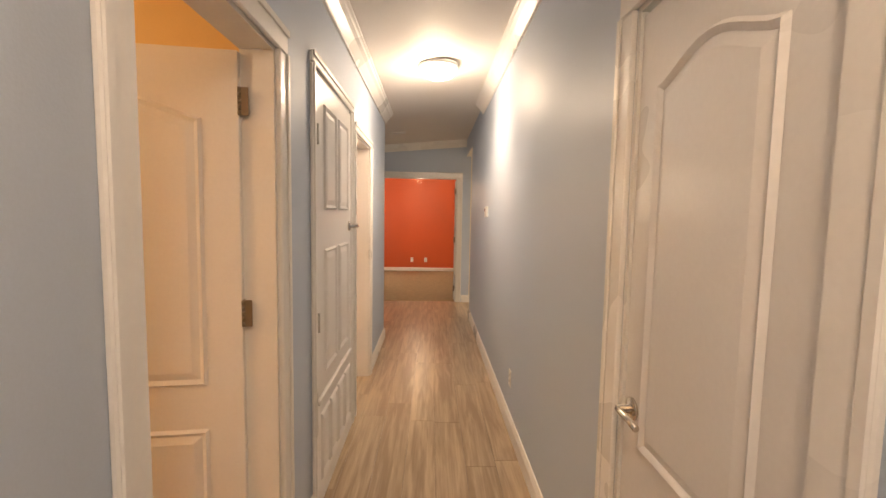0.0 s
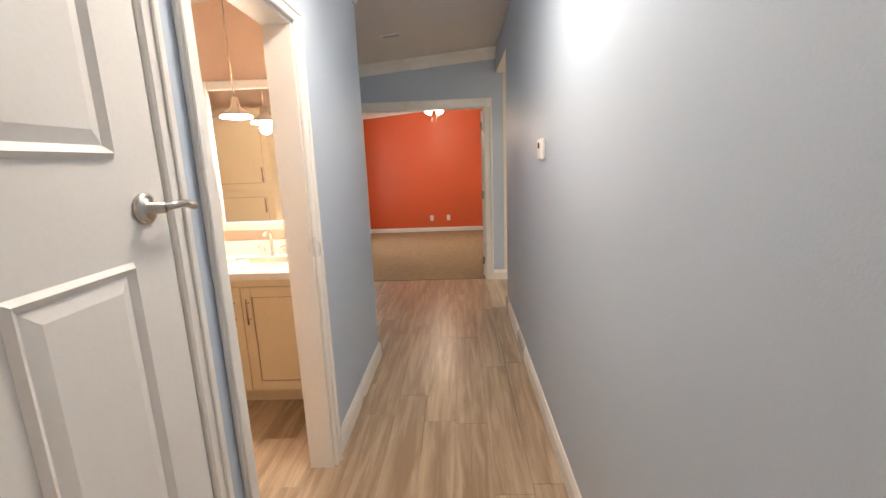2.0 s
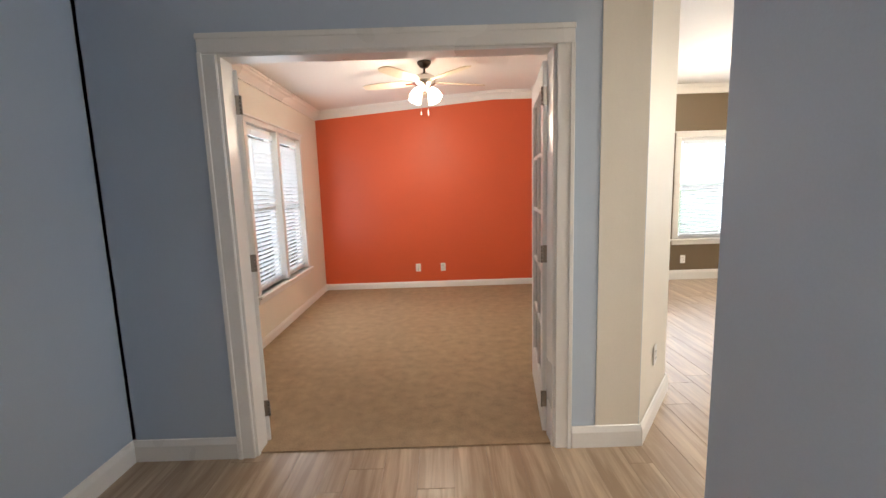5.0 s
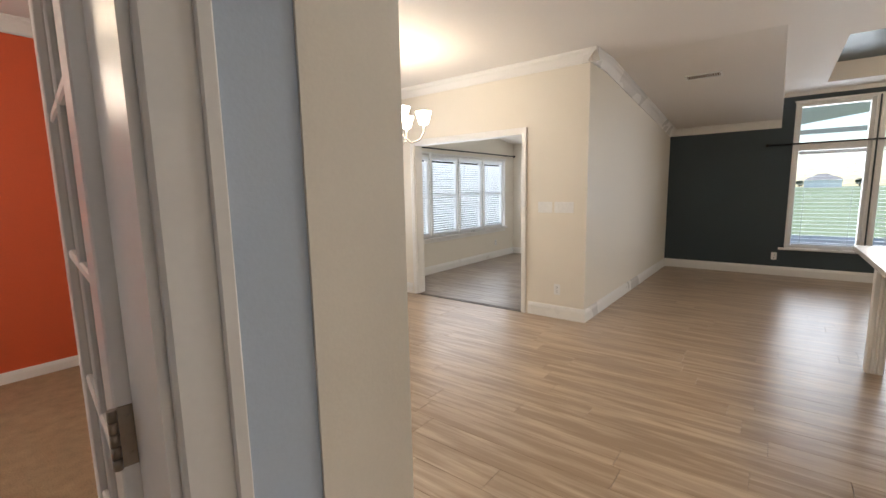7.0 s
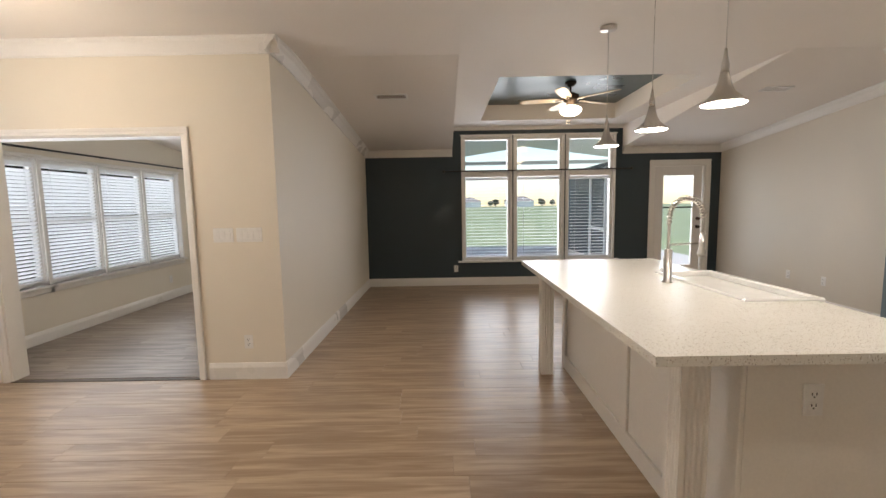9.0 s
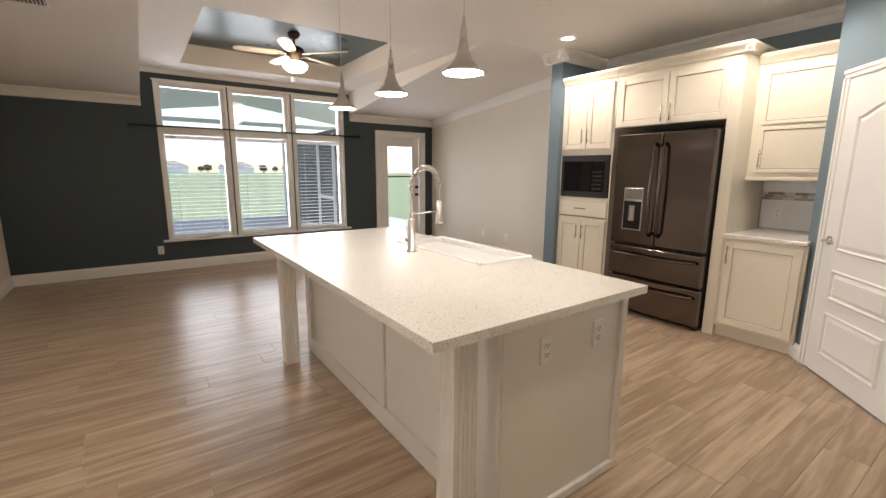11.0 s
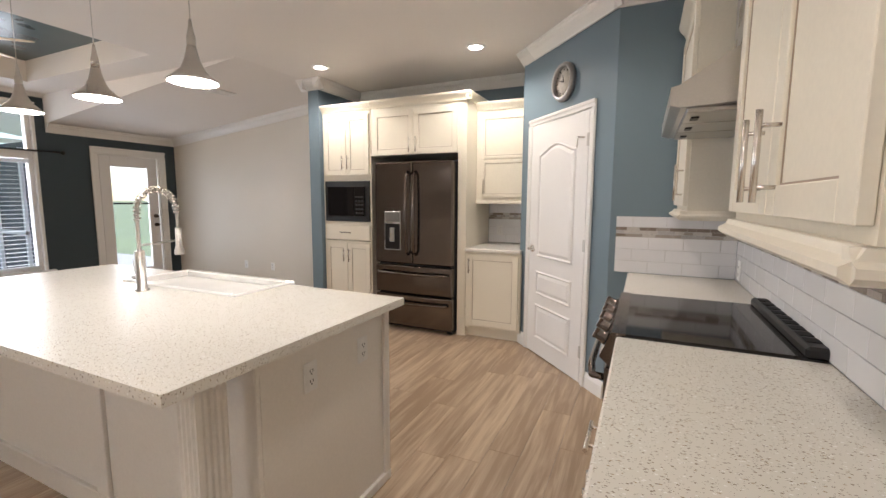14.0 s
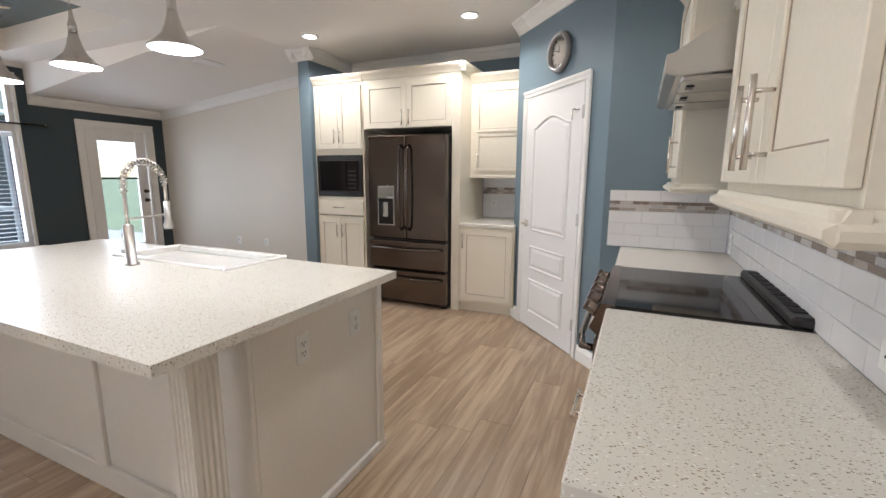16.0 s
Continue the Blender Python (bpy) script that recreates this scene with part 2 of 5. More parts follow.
bn["Principled BSDF"].inputs["Roughness"].default_value = 0.4
btr.inputs[0].default_value = (0.86, 0.88, 0.9, 1)
bmx.inputs[0].default_value = 0.3
bl.new(bn["Principled BSDF"].outputs[0], bmx.inputs[1]), bl.new(btr.outputs[0], bmx.inputs[2])
bl.new(bmx.outputs[0], bn["Material Output"].inputs[0])
PANE = glass("window_pane")
MIRROR = mat("mirror_silver", (0.92, 0.92, 0.92), 0.015, 1.0, vary=0.0)
BLADE = mat("pale_oak_blade", (0.74, 0.63, 0.46), 0.35, scale=30, vary=0.1)
SHADE = mat("frosted_glass_lit", (0.9, 0.82, 0.7), 0.3, emit=((1.0, 0.82, 0.6), 7.0))
LED = mat("led_lens_lit", (0.9, 0.9, 0.88), 0.3, emit=((1.0, 0.93, 0.84), 14.0))
DOME = mat("frosted_dome_lit", (0.9, 0.88, 0.84), 0.3, emit=((1.0, 0.9, 0.76), 4.0))
GRASS = mat("mown_grass", (0.165, 0.205, 0.105), 0.9, bump=0.6, scale=8, vary=0.25, big=0.15)
DECK = mat("grey_deck_concrete", (0.38, 0.38, 0.39), 0.8, bump=0.2, scale=30, vary=0.1)
EXTWHITE = mat("white_siding", (0.75, 0.76, 0.78), 0.5, vary=0.05)
SCREEN = mat("dark_screen_panel", (0.05, 0.065, 0.085), 0.6)
ROOF = mat("grey_shingle", (0.22, 0.21, 0.21), 0.9, bump=0.3, scale=6, vary=0.15)
FOLIAGE = mat("tree_foliage", (0.12, 0.14, 0.095), 0.9, bump=0.8, scale=3, vary=0.4, big=0.6)
BARK = mat("bark", (0.12, 0.09, 0.07), 0.9)


# ---- mesh helpers ----
def box(bm, x0, y0, z0, x1, y1, z1, bevel=0.0):
    """Adds a box with optional chamfered edges."""
    xs, ys, zs = sorted((x0, x1)), sorted((y0, y1)), sorted((z0, z1))
    b = min(bevel, (xs[1] - xs[0]) * 0.45, (ys[1] - ys[0]) * 0.45, (zs[1] - zs[0]) * 0.45)
    vs = [bm.verts.new((x, y, z)) for x in xs for y in ys for z in zs]
    fs = [bm.faces.new([vs[i] for i in f]) for f in ((0, 1, 3, 2), (4, 6, 7, 5), (0, 4, 5, 1), (2, 3, 7, 6), (0, 2, 6, 4), (1, 5, 7, 3))]
    if b > 0:
        bmesh.ops.bevel(bm, geom=list({e for f in fs for e in f.edges}), offset=b, segments=1, affect='EDGES')
    return bm


def lathe(bm, profile, seg=24, x=0, y=0, z=0, cap=True):
    """Turns (radius, height) pairs about the z axis."""
    rings = []
    for r, h in profile:
        rings.append([bm.verts.new((x + r * math.cos(2 * math.pi * i / seg), y + r * math.sin(2 * math.pi * i / seg), z + h)) for i in range(seg)])
    for a, b in zip(rings, rings[1:]):
        for i in range(seg):
            f = bm.faces.new((a[i], a[(i + 1) % seg], b[(i + 1) % seg], b[i]))
            f.smooth = True
    if cap:
        bm.faces.new(rings[0][::-1]), bm.faces.new(rings[-1])
    return bm


def tube(bm, pts, r, seg=10):
    """A round bar along a chain of points."""
    pts = [Vector(p) for p in pts]
    rings = []
    for i, p in enumerate(pts):
        d = (pts[min(i + 1, len(pts) - 1)] - pts[max(i - 1, 0)]).normalized()
        u = d.orthogonal().normalized() if i == 0 else (rings_u - d * rings_u.dot(d)).normalized()
        rings_u = u
        v = d.cross(u)
        rings.append([bm.verts.new(p + r * (math.cos(2 * math.pi * k / seg) * u + math.sin(2 * math.pi * k / seg) * v)) for k in range(seg)])
    for a, b in zip(rings, rings[1:]):
        for k in range(seg):
            f = bm.faces.new((a[k], a[(k + 1) % seg], b[(k + 1) % seg], b[k]))
            f.smooth = True
    bm.faces.new(rings[0][::-1]), bm.faces.new(rings[-1])
    return bm


def prism(bm, p0, p1, out, profile):
    """Sweeps a profile of (distance from the wall, height) from p0 to p1."""
    p0, p1, out = Vector(p0), Vector(p1), Vector((*out, 0)).normalized()
    a = [bm.verts.new(p0 + out * d + Vector((0, 0, h))) for d, h in profile]
    b = [bm.verts.new(p1 + out * d + Vector((0, 0, h))) for d, h in profile]
    k = len(profile)
    for i in range(k):
        bm.faces.new((a[i], a[(i + 1) % k], b[(i + 1) % k], b[i]))
    bm.faces.new(a[::-1]), bm.faces.new(b)
    return bm


def poly(bm, pts, height):
    """A flat shape in the xz plane, y = 0, drawn out by height along y."""
    a = [bm.verts.new((x, 0, z)) for x, z in pts]
    b = [bm.verts.new((x, height, z)) for x, z in pts]
    k = len(pts)
    for i in range(k):
        bm.faces.new((a[i], a[(i + 1) % k], b[(i + 1) % k], b[i]))
    bm.faces.new(a[::-1]), bm.faces.new(b)
    return bm


def finish(name, bm, mats):
    bmesh.ops.recalc_face_normals(bm, faces=bm.faces)
    me = bpy.data.meshes.new(name)
    bm.to_mesh(me)
    bm.free()
    for m in mats if isinstance(mats, (list, tuple)) else [mats]:
        me.materials.append(m)
    return me


def part(name, bm, material, parent=None, label=""):
    ob = new(name, finish(name, bm, material))
    ob.parent = parent
    return tagged(ob, label)


def thing(name, label, category, group="", m=None, kind=""):
    ob = new(name)
    ob.empty_display_size = 0.1
    if m is not None:
        ob.matrix_basis = m
    return tagged(ob, label, category, group, kind)


def B():
    return bmesh.new()


def bx(*a, **k):
    return box(bmesh.new(), *a, **k)


def structure(name, bm, material, label, category):
    return tagged(part(name, bm, material), label, category, "", "structure")


# ---- shell ----
ZC = 2.73


def vault(x):
    """Height of the ceiling: rises from the west, flat in the middle, falls to the east."""
    if x < 1.06:
        return ZC - 0.085 * (1.06 - x)
    return ZC if x < 5.45 else ZC - 0.104 * (x - 5.45)


def wall(name, x0, y0, x1, y1, sides, label, holes=(), top=None, default=TRIM):
    """A wall block; holes are (from, to, low, high) along its long side; sides gives paint by the way a face looks."""
    along = 0 if (x1 - x0) > (y1 - y0) else 1
    lo, hi = ((x0, x1), (y0, y1))[along]
    if top is None:
        top = 3.0
    bm = B()

    def piece(a, b, c, d):
        if b - a < 1e-4 or d - c < 1e-4:
            return
        if along == 0:
            box(bm, a, y0, c, b, y1, d)
        else:
            box(bm, x0, a, c, x1, b, d)
    at = lo
    for a, b, c, d in sorted(holes):
        piece(at, a, 0, top)
        piece(a, b, 0, c)
        piece(a, b, d, top)
        at = b
    piece(at, hi, 0, top)
    mats = [default]
    bm.normal_update()
    bmesh.ops.recalc_face_normals(bm, faces=bm.faces)
    for f in bm.faces:
        n = f.normal
        key = ("+x" if n.x > 0 else "-x") if abs(n.x) > 0.7 else ("+y" if n.y > 0 else "-y") if abs(n.y) > 0.7 else "z"
        m = sides.get(key, default)
        if m not in mats:
            mats.append(m)
        f.material_index = mats.index(m)
    return structure(name, bm, mats, label, "wall")


E1, E2 = 9.04, 9.20          # east outer wall
N1, N2 = 11.04, 11.2         # north outer wall
# hall, bedroom and bath
wall("wall_hall_left", -0.22, -1.3, -0.10, 4.92, {"+x": HALL, "-x": PEACH, "+y": HALL}, "light blue painted hall wall with white door openings",
     [(0.68, 1.43, 0, 2.06), (1.9, 2.775, 0, 2.16), (2.96, 3.70, 0, 2.06)])
wall("wall_hall_right", 1.02, -1.3, 1.34, 6.02, {"-x": HALL, "+x": BLUE, "+y": CREAM}, "light blue hall wall backing the blue kitchen wall", [(0.44, 1.08, 0, 2.06)])
wall("wall_hall_end", -0.10, -1.42, 1.34, -1.30, {"+y": HALL}, "light blue hall end wall")
wall("wall_header", 1.02, 6.02, 1.34, 7.09, {"-x": HALL, "+x": CREAM, "z": CREAM}, "header above the wide opening to the great room", [(6.0, 7.1, 0, 2.46)])
wall("wall_bath_south", -2.9, 2.80, -0.22, 2.9, {"+y": PEACH, "-y": YELLOW}, "peach bathroom wall")
wall("wall_bath_north", -1.42, 4.82, -0.22, 4.92, {"-y": PEACH, "+y": HALL}, "peach bathroom wall backing the lobby")
wall("wall_bath_north_far", -2.9, 4.82, -1.42, 4.92, {"-y": PEACH}, "peach bathroom wall")
wall("wall_bath_west", -3.0, 2.8, -2.9, 4.92, {"+x": PEACH}, "peach bathroom wall")
wall("wall_bedroom_north", -4.0, 1.78, -0.22, 1.86, {"-y": YELLOW}, "warm yellow bedroom wall")
wall("wall_bedroom_west", -4.1, -1.42, -4.0, 1.86, {"+x": YELLOW}, "warm yellow bedroom wall")
wall("wall_bedroom_south", -4.1, -1.52, -0.22, -1.42, {"+y": YELLOW}, "warm yellow bedroom wall")
# lobby and office
wall("wall_lobby_west", -1.52, 4.92, -1.42, 7.09, {"+x": HALL}, "light blue lobby wall")
wall("wall_office_south", -1.42, 7.09, 1.34, 7.21, {"-y": HALL, "+y": CREAM, "+x": CREAM}, "light blue partition with a double door opening", [(-0.76, 0.88, 0, 2.10)])
wall("wall_office_west", -1.52, 7.09, -1.40, N2, {"+x": CREAM}, "cream office wall with a double window", [(8.80, 10.24, 0.50, 2.06)])
wall("wall_office_north", -1.52, N1, 1.70, N2, {"-y": ORANGE}, "burnt orange accent wall")
wall("wall_office_east", 1.66, 7.70, 1.80, N1, {"-x": CREAM, "+x": CREAM}, "cream wall between office and dining room")
# the cream splay beside the office door
bm = B()
for q in ([(1.34, 7.09), (1.80, 7.70), (1.66, 7.70), (1.22, 7.21), (1.22, 7.095)],):
    a = [bm.verts.new((x, y, 0)) for x, y in q]
    b = [bm.verts.new((x, y, 3.0)) for x, y in q]
    for i in range(len(q)):
        bm.faces.new((a[i], a[(i + 1) % len(q)], b[(i + 1) % len(q)], b[i]))
    bm.faces.new(a[::-1]), bm.faces.new(b)
structure("wall_splay", bm, CREAM, "short angled cream wall beside the office doors", "wall")
bx_end = bx(1.10, 7.084, 0, 1.335, 7.0895, 3.0)
structure("wall_return", bx_end, CREAM, "cream painted wall return at the opening", "wall")
# dining, sunroom, living
wall("wall_dining_north", 1.70, N1, 5.02, N2, {"-y": BROWN}, "olive brown dining wall with two windows", [(2.78, 3.50, 0.60, 2.03), (3.70, 4.44, 0.60, 2.03)])
wall("wall_dining_east", 5.02, 8.0, 5.16, N1, {"-x": CREAM, "+x": CREAM, "-y": CREAM}, "cream wall with a wide opening to the sunroom", [(8.72, 10.32, 0, 2.02)])
wall("wall_sunroom_south", 5.16, 8.0, E1, 8.12, {"-y": CREAM, "+y": CREAM}, "cream wall between living room and sunroom")
wall("wall_sunroom_north", 5.02, N1, E2, N2, {"-y": CREAM}, "cream sunroom wall with a row of four windows", [(5.42, 8.66, 0.62, 2.0)])
wall("wall_sunroom_east", E1, 8.12, E2, N1, {"-x": CREAM}, "cream sunroom wall")
wall("wall_living_east", E1, 1.78, E2, 8.12, {"-x": SLATE, "+x": EXTWHITE}, "dark slate accent wall with tall windows and a glazed door",
     [(2.14, 3.02, 0, 2.04), (3.72, 4.52, 0.44, 2.57), (4.60, 5.42, 0.44, 2.57), (5.50, 6.32, 0.44, 2.57)])
wall("wall_living_south", 5.30, 1.76, E1, 1.88, {"+y": BEIGE}, "beige living room wall")
wall("wall_kitchen_south", 2.7, 1.76, 5.30, 1.88, {"+y": BLUE}, "dark blue kitchen wall behind the cabinets")
wall("wall_wing", 5.27, 1.88, 5.42, 2.66, {"+y": BLUE, "-x": BLUE, "+x": BEIGE}, "blue wing wall beside the microwave cabinet")
wall("wall_kitchen_far", 1.34, 3.36, 2.08, 3.48, {"+y": BLUE}, "blue kitchen wall beside the cooktop")
# angled pantry wall: local x runs along it
PL = math.hypot(2.93 - 2.08, 2.545 - 3.48)
PM = pose(2.93, 2.545, 0, 0, 0, math.degrees(math.atan2(3.48 - 2.545, 2.08 - 2.93)))
bm = B()
for a, b, c, d in ((-0.9, 0.18, 0, 3.0), (0.18, 1.02, 2.05, 3.0), (1.02, PL, 0, 3.0)):
    box(bm, max(a, -0.02), 0, c, b, 0.12, d)
ob = structure("wall_pantry", bm, BLUE, "blue angled pantry wall", "wall")
ob.matrix_basis = PM
wall("wall_pantry_side", 2.85, 1.88, 2.911, 2.53, {"+x": BLUE, "-x": BLUE}, "blue pantry side wall")
wall("wall_pantry_back", 1.34, 2.3, 1.44, 3.4, {"+x": BLUE}, "blue wall inside the pantry")

# floors
structure("floor", bx(-4.1, -1.5, -0.12, 9.2, 11.2, -0.006), SEAM, "dark underlay showing at the plank seams", "floor")
bm = B()
q = [(-1.40, 7.12), (1.2, 7.12), (1.24, 7.22), (1.66, 7.70), (1.66, N1), (-1.40, N1)]
a, b = [bm.verts.new((x, y, -0.005)) for x, y in q], [bm.verts.new((x, y, 0.009)) for x, y in q]
for i in range(6):
    bm.faces.new((a[i], a[(i + 1) % 6], b[(i + 1) % 6], b[i]))
bm.faces.new(a[::-1]), bm.faces.new(b)
structure("carpet", bm, CARPET, "worn tan cut-pile carpet in the office", "carpet")
structure("floor_bedroom", bx(-4.0, -1.42, -0.005, -0.16, 1.78, 0.006), CARPET, "tan bedroom carpet", "carpet")
structure("threshold", bx(5.0, 8.72, 0, 5.05, 10.32, 0.007, bevel=0.003), BRONZE, "dark metal floor threshold strip", "threshold")


# ceilings
def ceiling(name, y0, y1, xs, label, zadd=0.0):
    bm = B()
    lo = [[bm.verts.new((x, y, vault(x) + zadd)) for x in xs] for y in (y0, y1)]
    up = [[bm.verts.new((x, y, vault(x) + zadd + 0.1)) for x in xs] for y in (y0, y1)]
    for g in (lo, up):
        for i in range(len(xs) - 1):
            bm.faces.new((g[0][i], g[0][i + 1], g[1][i + 1], g[1][i]))
    for i in range(len(xs) - 1):
        for j in (0, 1):
            bm.faces.new((lo[j][i], lo[j][i + 1], up[j][i + 1], up[j][i]))
    for i in (0, -1):
        bm.faces.new((lo[0][i], lo[1][i], up[1][i], up[0][i]))
    return structure(name, bm, CEIL, label, "ceiling")


DY0, DY1 = 3.58, 6.50        # flat dormer over the living room windows
TX0, TX1, TY0, TY1 = 6.15, 8.45, 3.95, 6.06
ceiling("ceiling_west", -1.5, 11.2, (-4.1, 1.06, 5.45), "off-white ceiling that rises to a flat middle")
ceiling("ceiling_east_south", 1.7, DY0 - 0.02, (5.45, 9.2), "off-white sloping ceiling")
ceiling("ceiling_east_north", DY1 + 0.02, 11.2, (5.45, 9.2), "off-white sloping ceiling")
bm = B()
for a in ((5.45, DY0, TX0, DY1), (TX1, DY0, 9.2, DY1), (TX0, DY0, TX1, TY0), (TX0, TY1, TX1, DY1)):
    box(bm, a[0], a[1], ZC, a[2], a[3], ZC + 0.24)
for yy in (DY0, DY1):
    tri = [(5.45, ZC), (9.2, ZC), (9.2, vault(9.2))]
    s = -0.03 if yy == DY0 else 0.03
    a = [bm.verts.new((x, yy, z)) for x, z in tri]
    b = [bm.verts.new((x, yy + s, z + 0.002)) for x, z in tri]
    for i in range(3):
        bm.faces.new((a[i], a[(i + 1) % 3], b[(i + 1) % 3], b[i]))
    bm.faces.new(a), bm.faces.new(b[::-1])
structure("ceiling_dormer", bm, CEIL, "flat raised ceiling with a tray recess", "ceiling")
structure("ceiling_tray", bx(TX0 - 0.05, TY0 - 0.05, ZC + 0.235, TX1 + 0.05, TY1 + 0.05, ZC + 0.3), TRAYPAINT, "glossy dark teal painted tray ceiling", "ceiling")

# mouldings
CROWN = [(0, 0), (0.014, 0), (0.016, 0.012), (0.03, 0.03), (0.055, 0.062), (0.075, 0.078), (0.08, 0.092), (0.092, 0.1), (0.092, 0.115), (0, 0.115)]
BASE = [(0, 0), (0.016, 0), (0.016, 0.088), (0.012, 0.1), (0.006, 0.118), (0, 0.122)]


def crown(x0, y0, x1, y1, out, z0=None, z1=None):
    d = -0.112
    a = (x0, y0, (vault(x0) if z0 is None else z0) + d)
    b = (x1, y1, (vault(x1) if z1 is None else z1) + d)
    return structure("trim_crown", prism(B(), a, b, out, CROWN), TRIM, "white painted crown moulding", "crown moulding")


def base(x0, y0, x1, y1, out, tall=1.0):
    return structure("baseboard", prism(B(), (x0, y0, 0.001), (x1, y1, 0.001), out, [(d, h * tall) for d, h in BASE]), TRIM, "white painted baseboard", "baseboard")


crown(-0.10, -1.3, -0.10, 4.92, (1, 0))
crown(1.02, -1.3, 1.02, 4.75, (-1, 0))
crown(-1.42, 7.09, 1.02, 7.09, (0, -1))
crown(-1.40, N1, 1.06, N1, (0, -1))
crown(1.06, N1, 1.66, N1, (0, -1))
crown(-1.40, 7.21, -1.40, N1, (1, 0))
crown(1.66, 7.7, 1.66, N1, (-1, 0))
crown(1.80, N1, 5.02, N1, (0, -1))
crown(1.80, 7.70, 1.80, N1, (1, 0))
crown(5.02, 7.91, 5.02, N1, (-1, 0))
crown(4.93, 8.0, 5.45, 8.0, (0, -1))
crown(5.45, 8.0, E1, 8.0, (0, -1))
crown(E1, DY1, E1, 8.0, (-1, 0))
crown(E1, 1.88, E1, DY0, (-1, 0))
crown(E1, DY0, E1, DY1, (-1, 0), ZC + 0.06, ZC + 0.06)
crown(5.42, 1.88, 5.45, 1.88, (0, 1))
crown(5.45, 1.88, E1, 1.88, (0, 1))
crown(5.18, 2.66, 5.51, 2.66, (0, 1))
crown(5.27, 1.88, 5.27, 2.75, (-1, 0))
crown(5.42, 1.88, 5.42, 2.75, (1, 0))
crown(2.9, 1.88, 5.27, 1.88, (0, 1))
crown(2.95, 2.50, 2.06, 3.52, (0.74, 0.67))
crown(1.34, 3.48, 2.12, 3.48, (0, 1))
crown(1.34, 3.48, 1.34, 6.02, (1, 0))
for a in ((-0.10, 3.80, -0.10, 4.94, (1, 0)), (-0.10, -1.3, -0.10, 0.63, (1, 0)), (-0.10, 1.52, -0.10, 1.82, (1, 0)), (-0.10, 1.82, -0.10, 2.90, (1, 0)),
          (1.02, -1.3, 1.02, 0.36, (-1, 0)), (1.02, 1.17, 1.02, 6.035, (-1, 0)), (1.005, 6.02, 1.34, 6.02, (0, 1)),
          (-1.42, 7.09, -0.85, 7.09, (0, -1)), (0.97, 7.084, 1.345, 7.084, (0, -1)), (1.34, 7.08, 1.81, 7.70, (0.8, -0.6)), (1.80, 7.69, 1.80, N1, (1, 0)),
          (-1.40, N1, 1.66, N1, (0, -1)), (-1.40, 7.21, -1.40, N1, (1, 0)), (1.66, 7.7, 1.66, N1, (-1, 0)), (-1.42, 4.92, -0.10, 4.92, (0, 1)), (-1.42, 4.92, -1.42, 7.09, (1, 0))):
    base(*a, tall=0.78 if a[1] >= 7.2 and a[0] < 1.7 else 1.0)
for a in ((1.80, N1, 5.02, N1, (0, -1)), (5.02, 10.40, 5.02, N1, (-1, 0)), (5.02, 7.985, 5.02, 8.64, (-1, 0)), (5.005, 8.0, E1, 8.0, (0, -1)), (E1, 3.12, E1, 8.0, (-1, 0)),
          (E1, 1.88, E1, 2.05, (-1, 0)), (5.42, 1.88, E1, 1.88, (0, 1)), (5.255, 2.66, 5.435, 2.66, (0, 1)), (5.42, 1.88, 5.42, 2.66, (1, 0)),
          (5.16, N1, E1, N1, (0, -1)), (E1, 8.12, E1, N1, (-1, 0)), (5.16, 8.12, E1, 8.12, (0, 1)), (5.16, 8.12, 5.16, 8.72, (1, 0)), (5.16, 10.32, 5.16, N1, (1, 0))):
    base(*a, tall=1.15)


def casing(m, w, h, depth, label="white painted door casing", cw=0.085, sides=(1,), jamb=True):
    """A cased opening: local x across the opening from 0 to w, z up, -y out of the wall's face; depth is the wall's thickness."""
    bm = B()
    for s in sides:
        y0 = 0 if s > 0 else depth
        o = -0.018 * s
        for a, b in ((-cw, 0.004), (w - 0.004, w + cw)):
            box(bm, a, y0, 0, b, y0 + o, h - 0.004, bevel=0.005)
            box(bm, a + (0 if a < 0 else cw - 0.02), y0 + o * 0.98, 0, a + (0.025 if a < 0 else cw + 0.004), y0 + o * 1.4, h, bevel=0.004)
        box(bm, -cw, y0, h - 0.004, w + cw, y0 + o, h + cw, bevel=0.005)
        box(bm, -cw - 0.002, y0 + o * 0.98, h + cw - 0.025, w + cw + 0.002, y0 + o * 1.4, h + cw + 0.003, bevel=0.004)
    if jamb:
        box(bm, -0.001, 0.001, 0, 0.016, depth - 0.001, h - 0.016)
        box(bm, w - 0.016, 0.001, 0, w + 0.001, depth - 0.001, h - 0.016)
        box(bm, -0.001, 0.001, h - 0.016, w + 0.001, depth - 0.001, h + 0.001)
    ob = structure("trim_door", bm, TRIM, label, "door casing")
    ob.matrix_basis = m
    return ob


HL = lambda y: pose(-0.10, y, 0, 0, 0, 90)       # on the hall's left wall, x along +y, face to the hall
HR = lambda y: pose(1.02, y, 0, 0, 0, -90)       # on the hall's right wall
casing(HL(0.68), 0.75, 2.06, 0.12)
casing(HL(1.9), 0.875, 2.16, 0.12, cw=0.05)
casing(HL(2.96), 0.74, 2.06, 0.12, cw=0.056)
casing(HR(1.08), 0.64, 2.06, 0.12)
casing(pose(-0.76, 7.09, 0), 1.64, 2.10, 0.12)
casing(pose(5.02, 10.32, 0, 0, 0, -90), 1.60, 2.02, 0.14, "white painted trim round the sunroom opening", cw=0.05)
casing(pose(E1, 3.02, 0, 0, 0, -90), 0.88, 2.04, 0.16)
casing(PM @ pose(0.18, 0, 0), 0.84, 2.05, 0.12, cw=0.05)


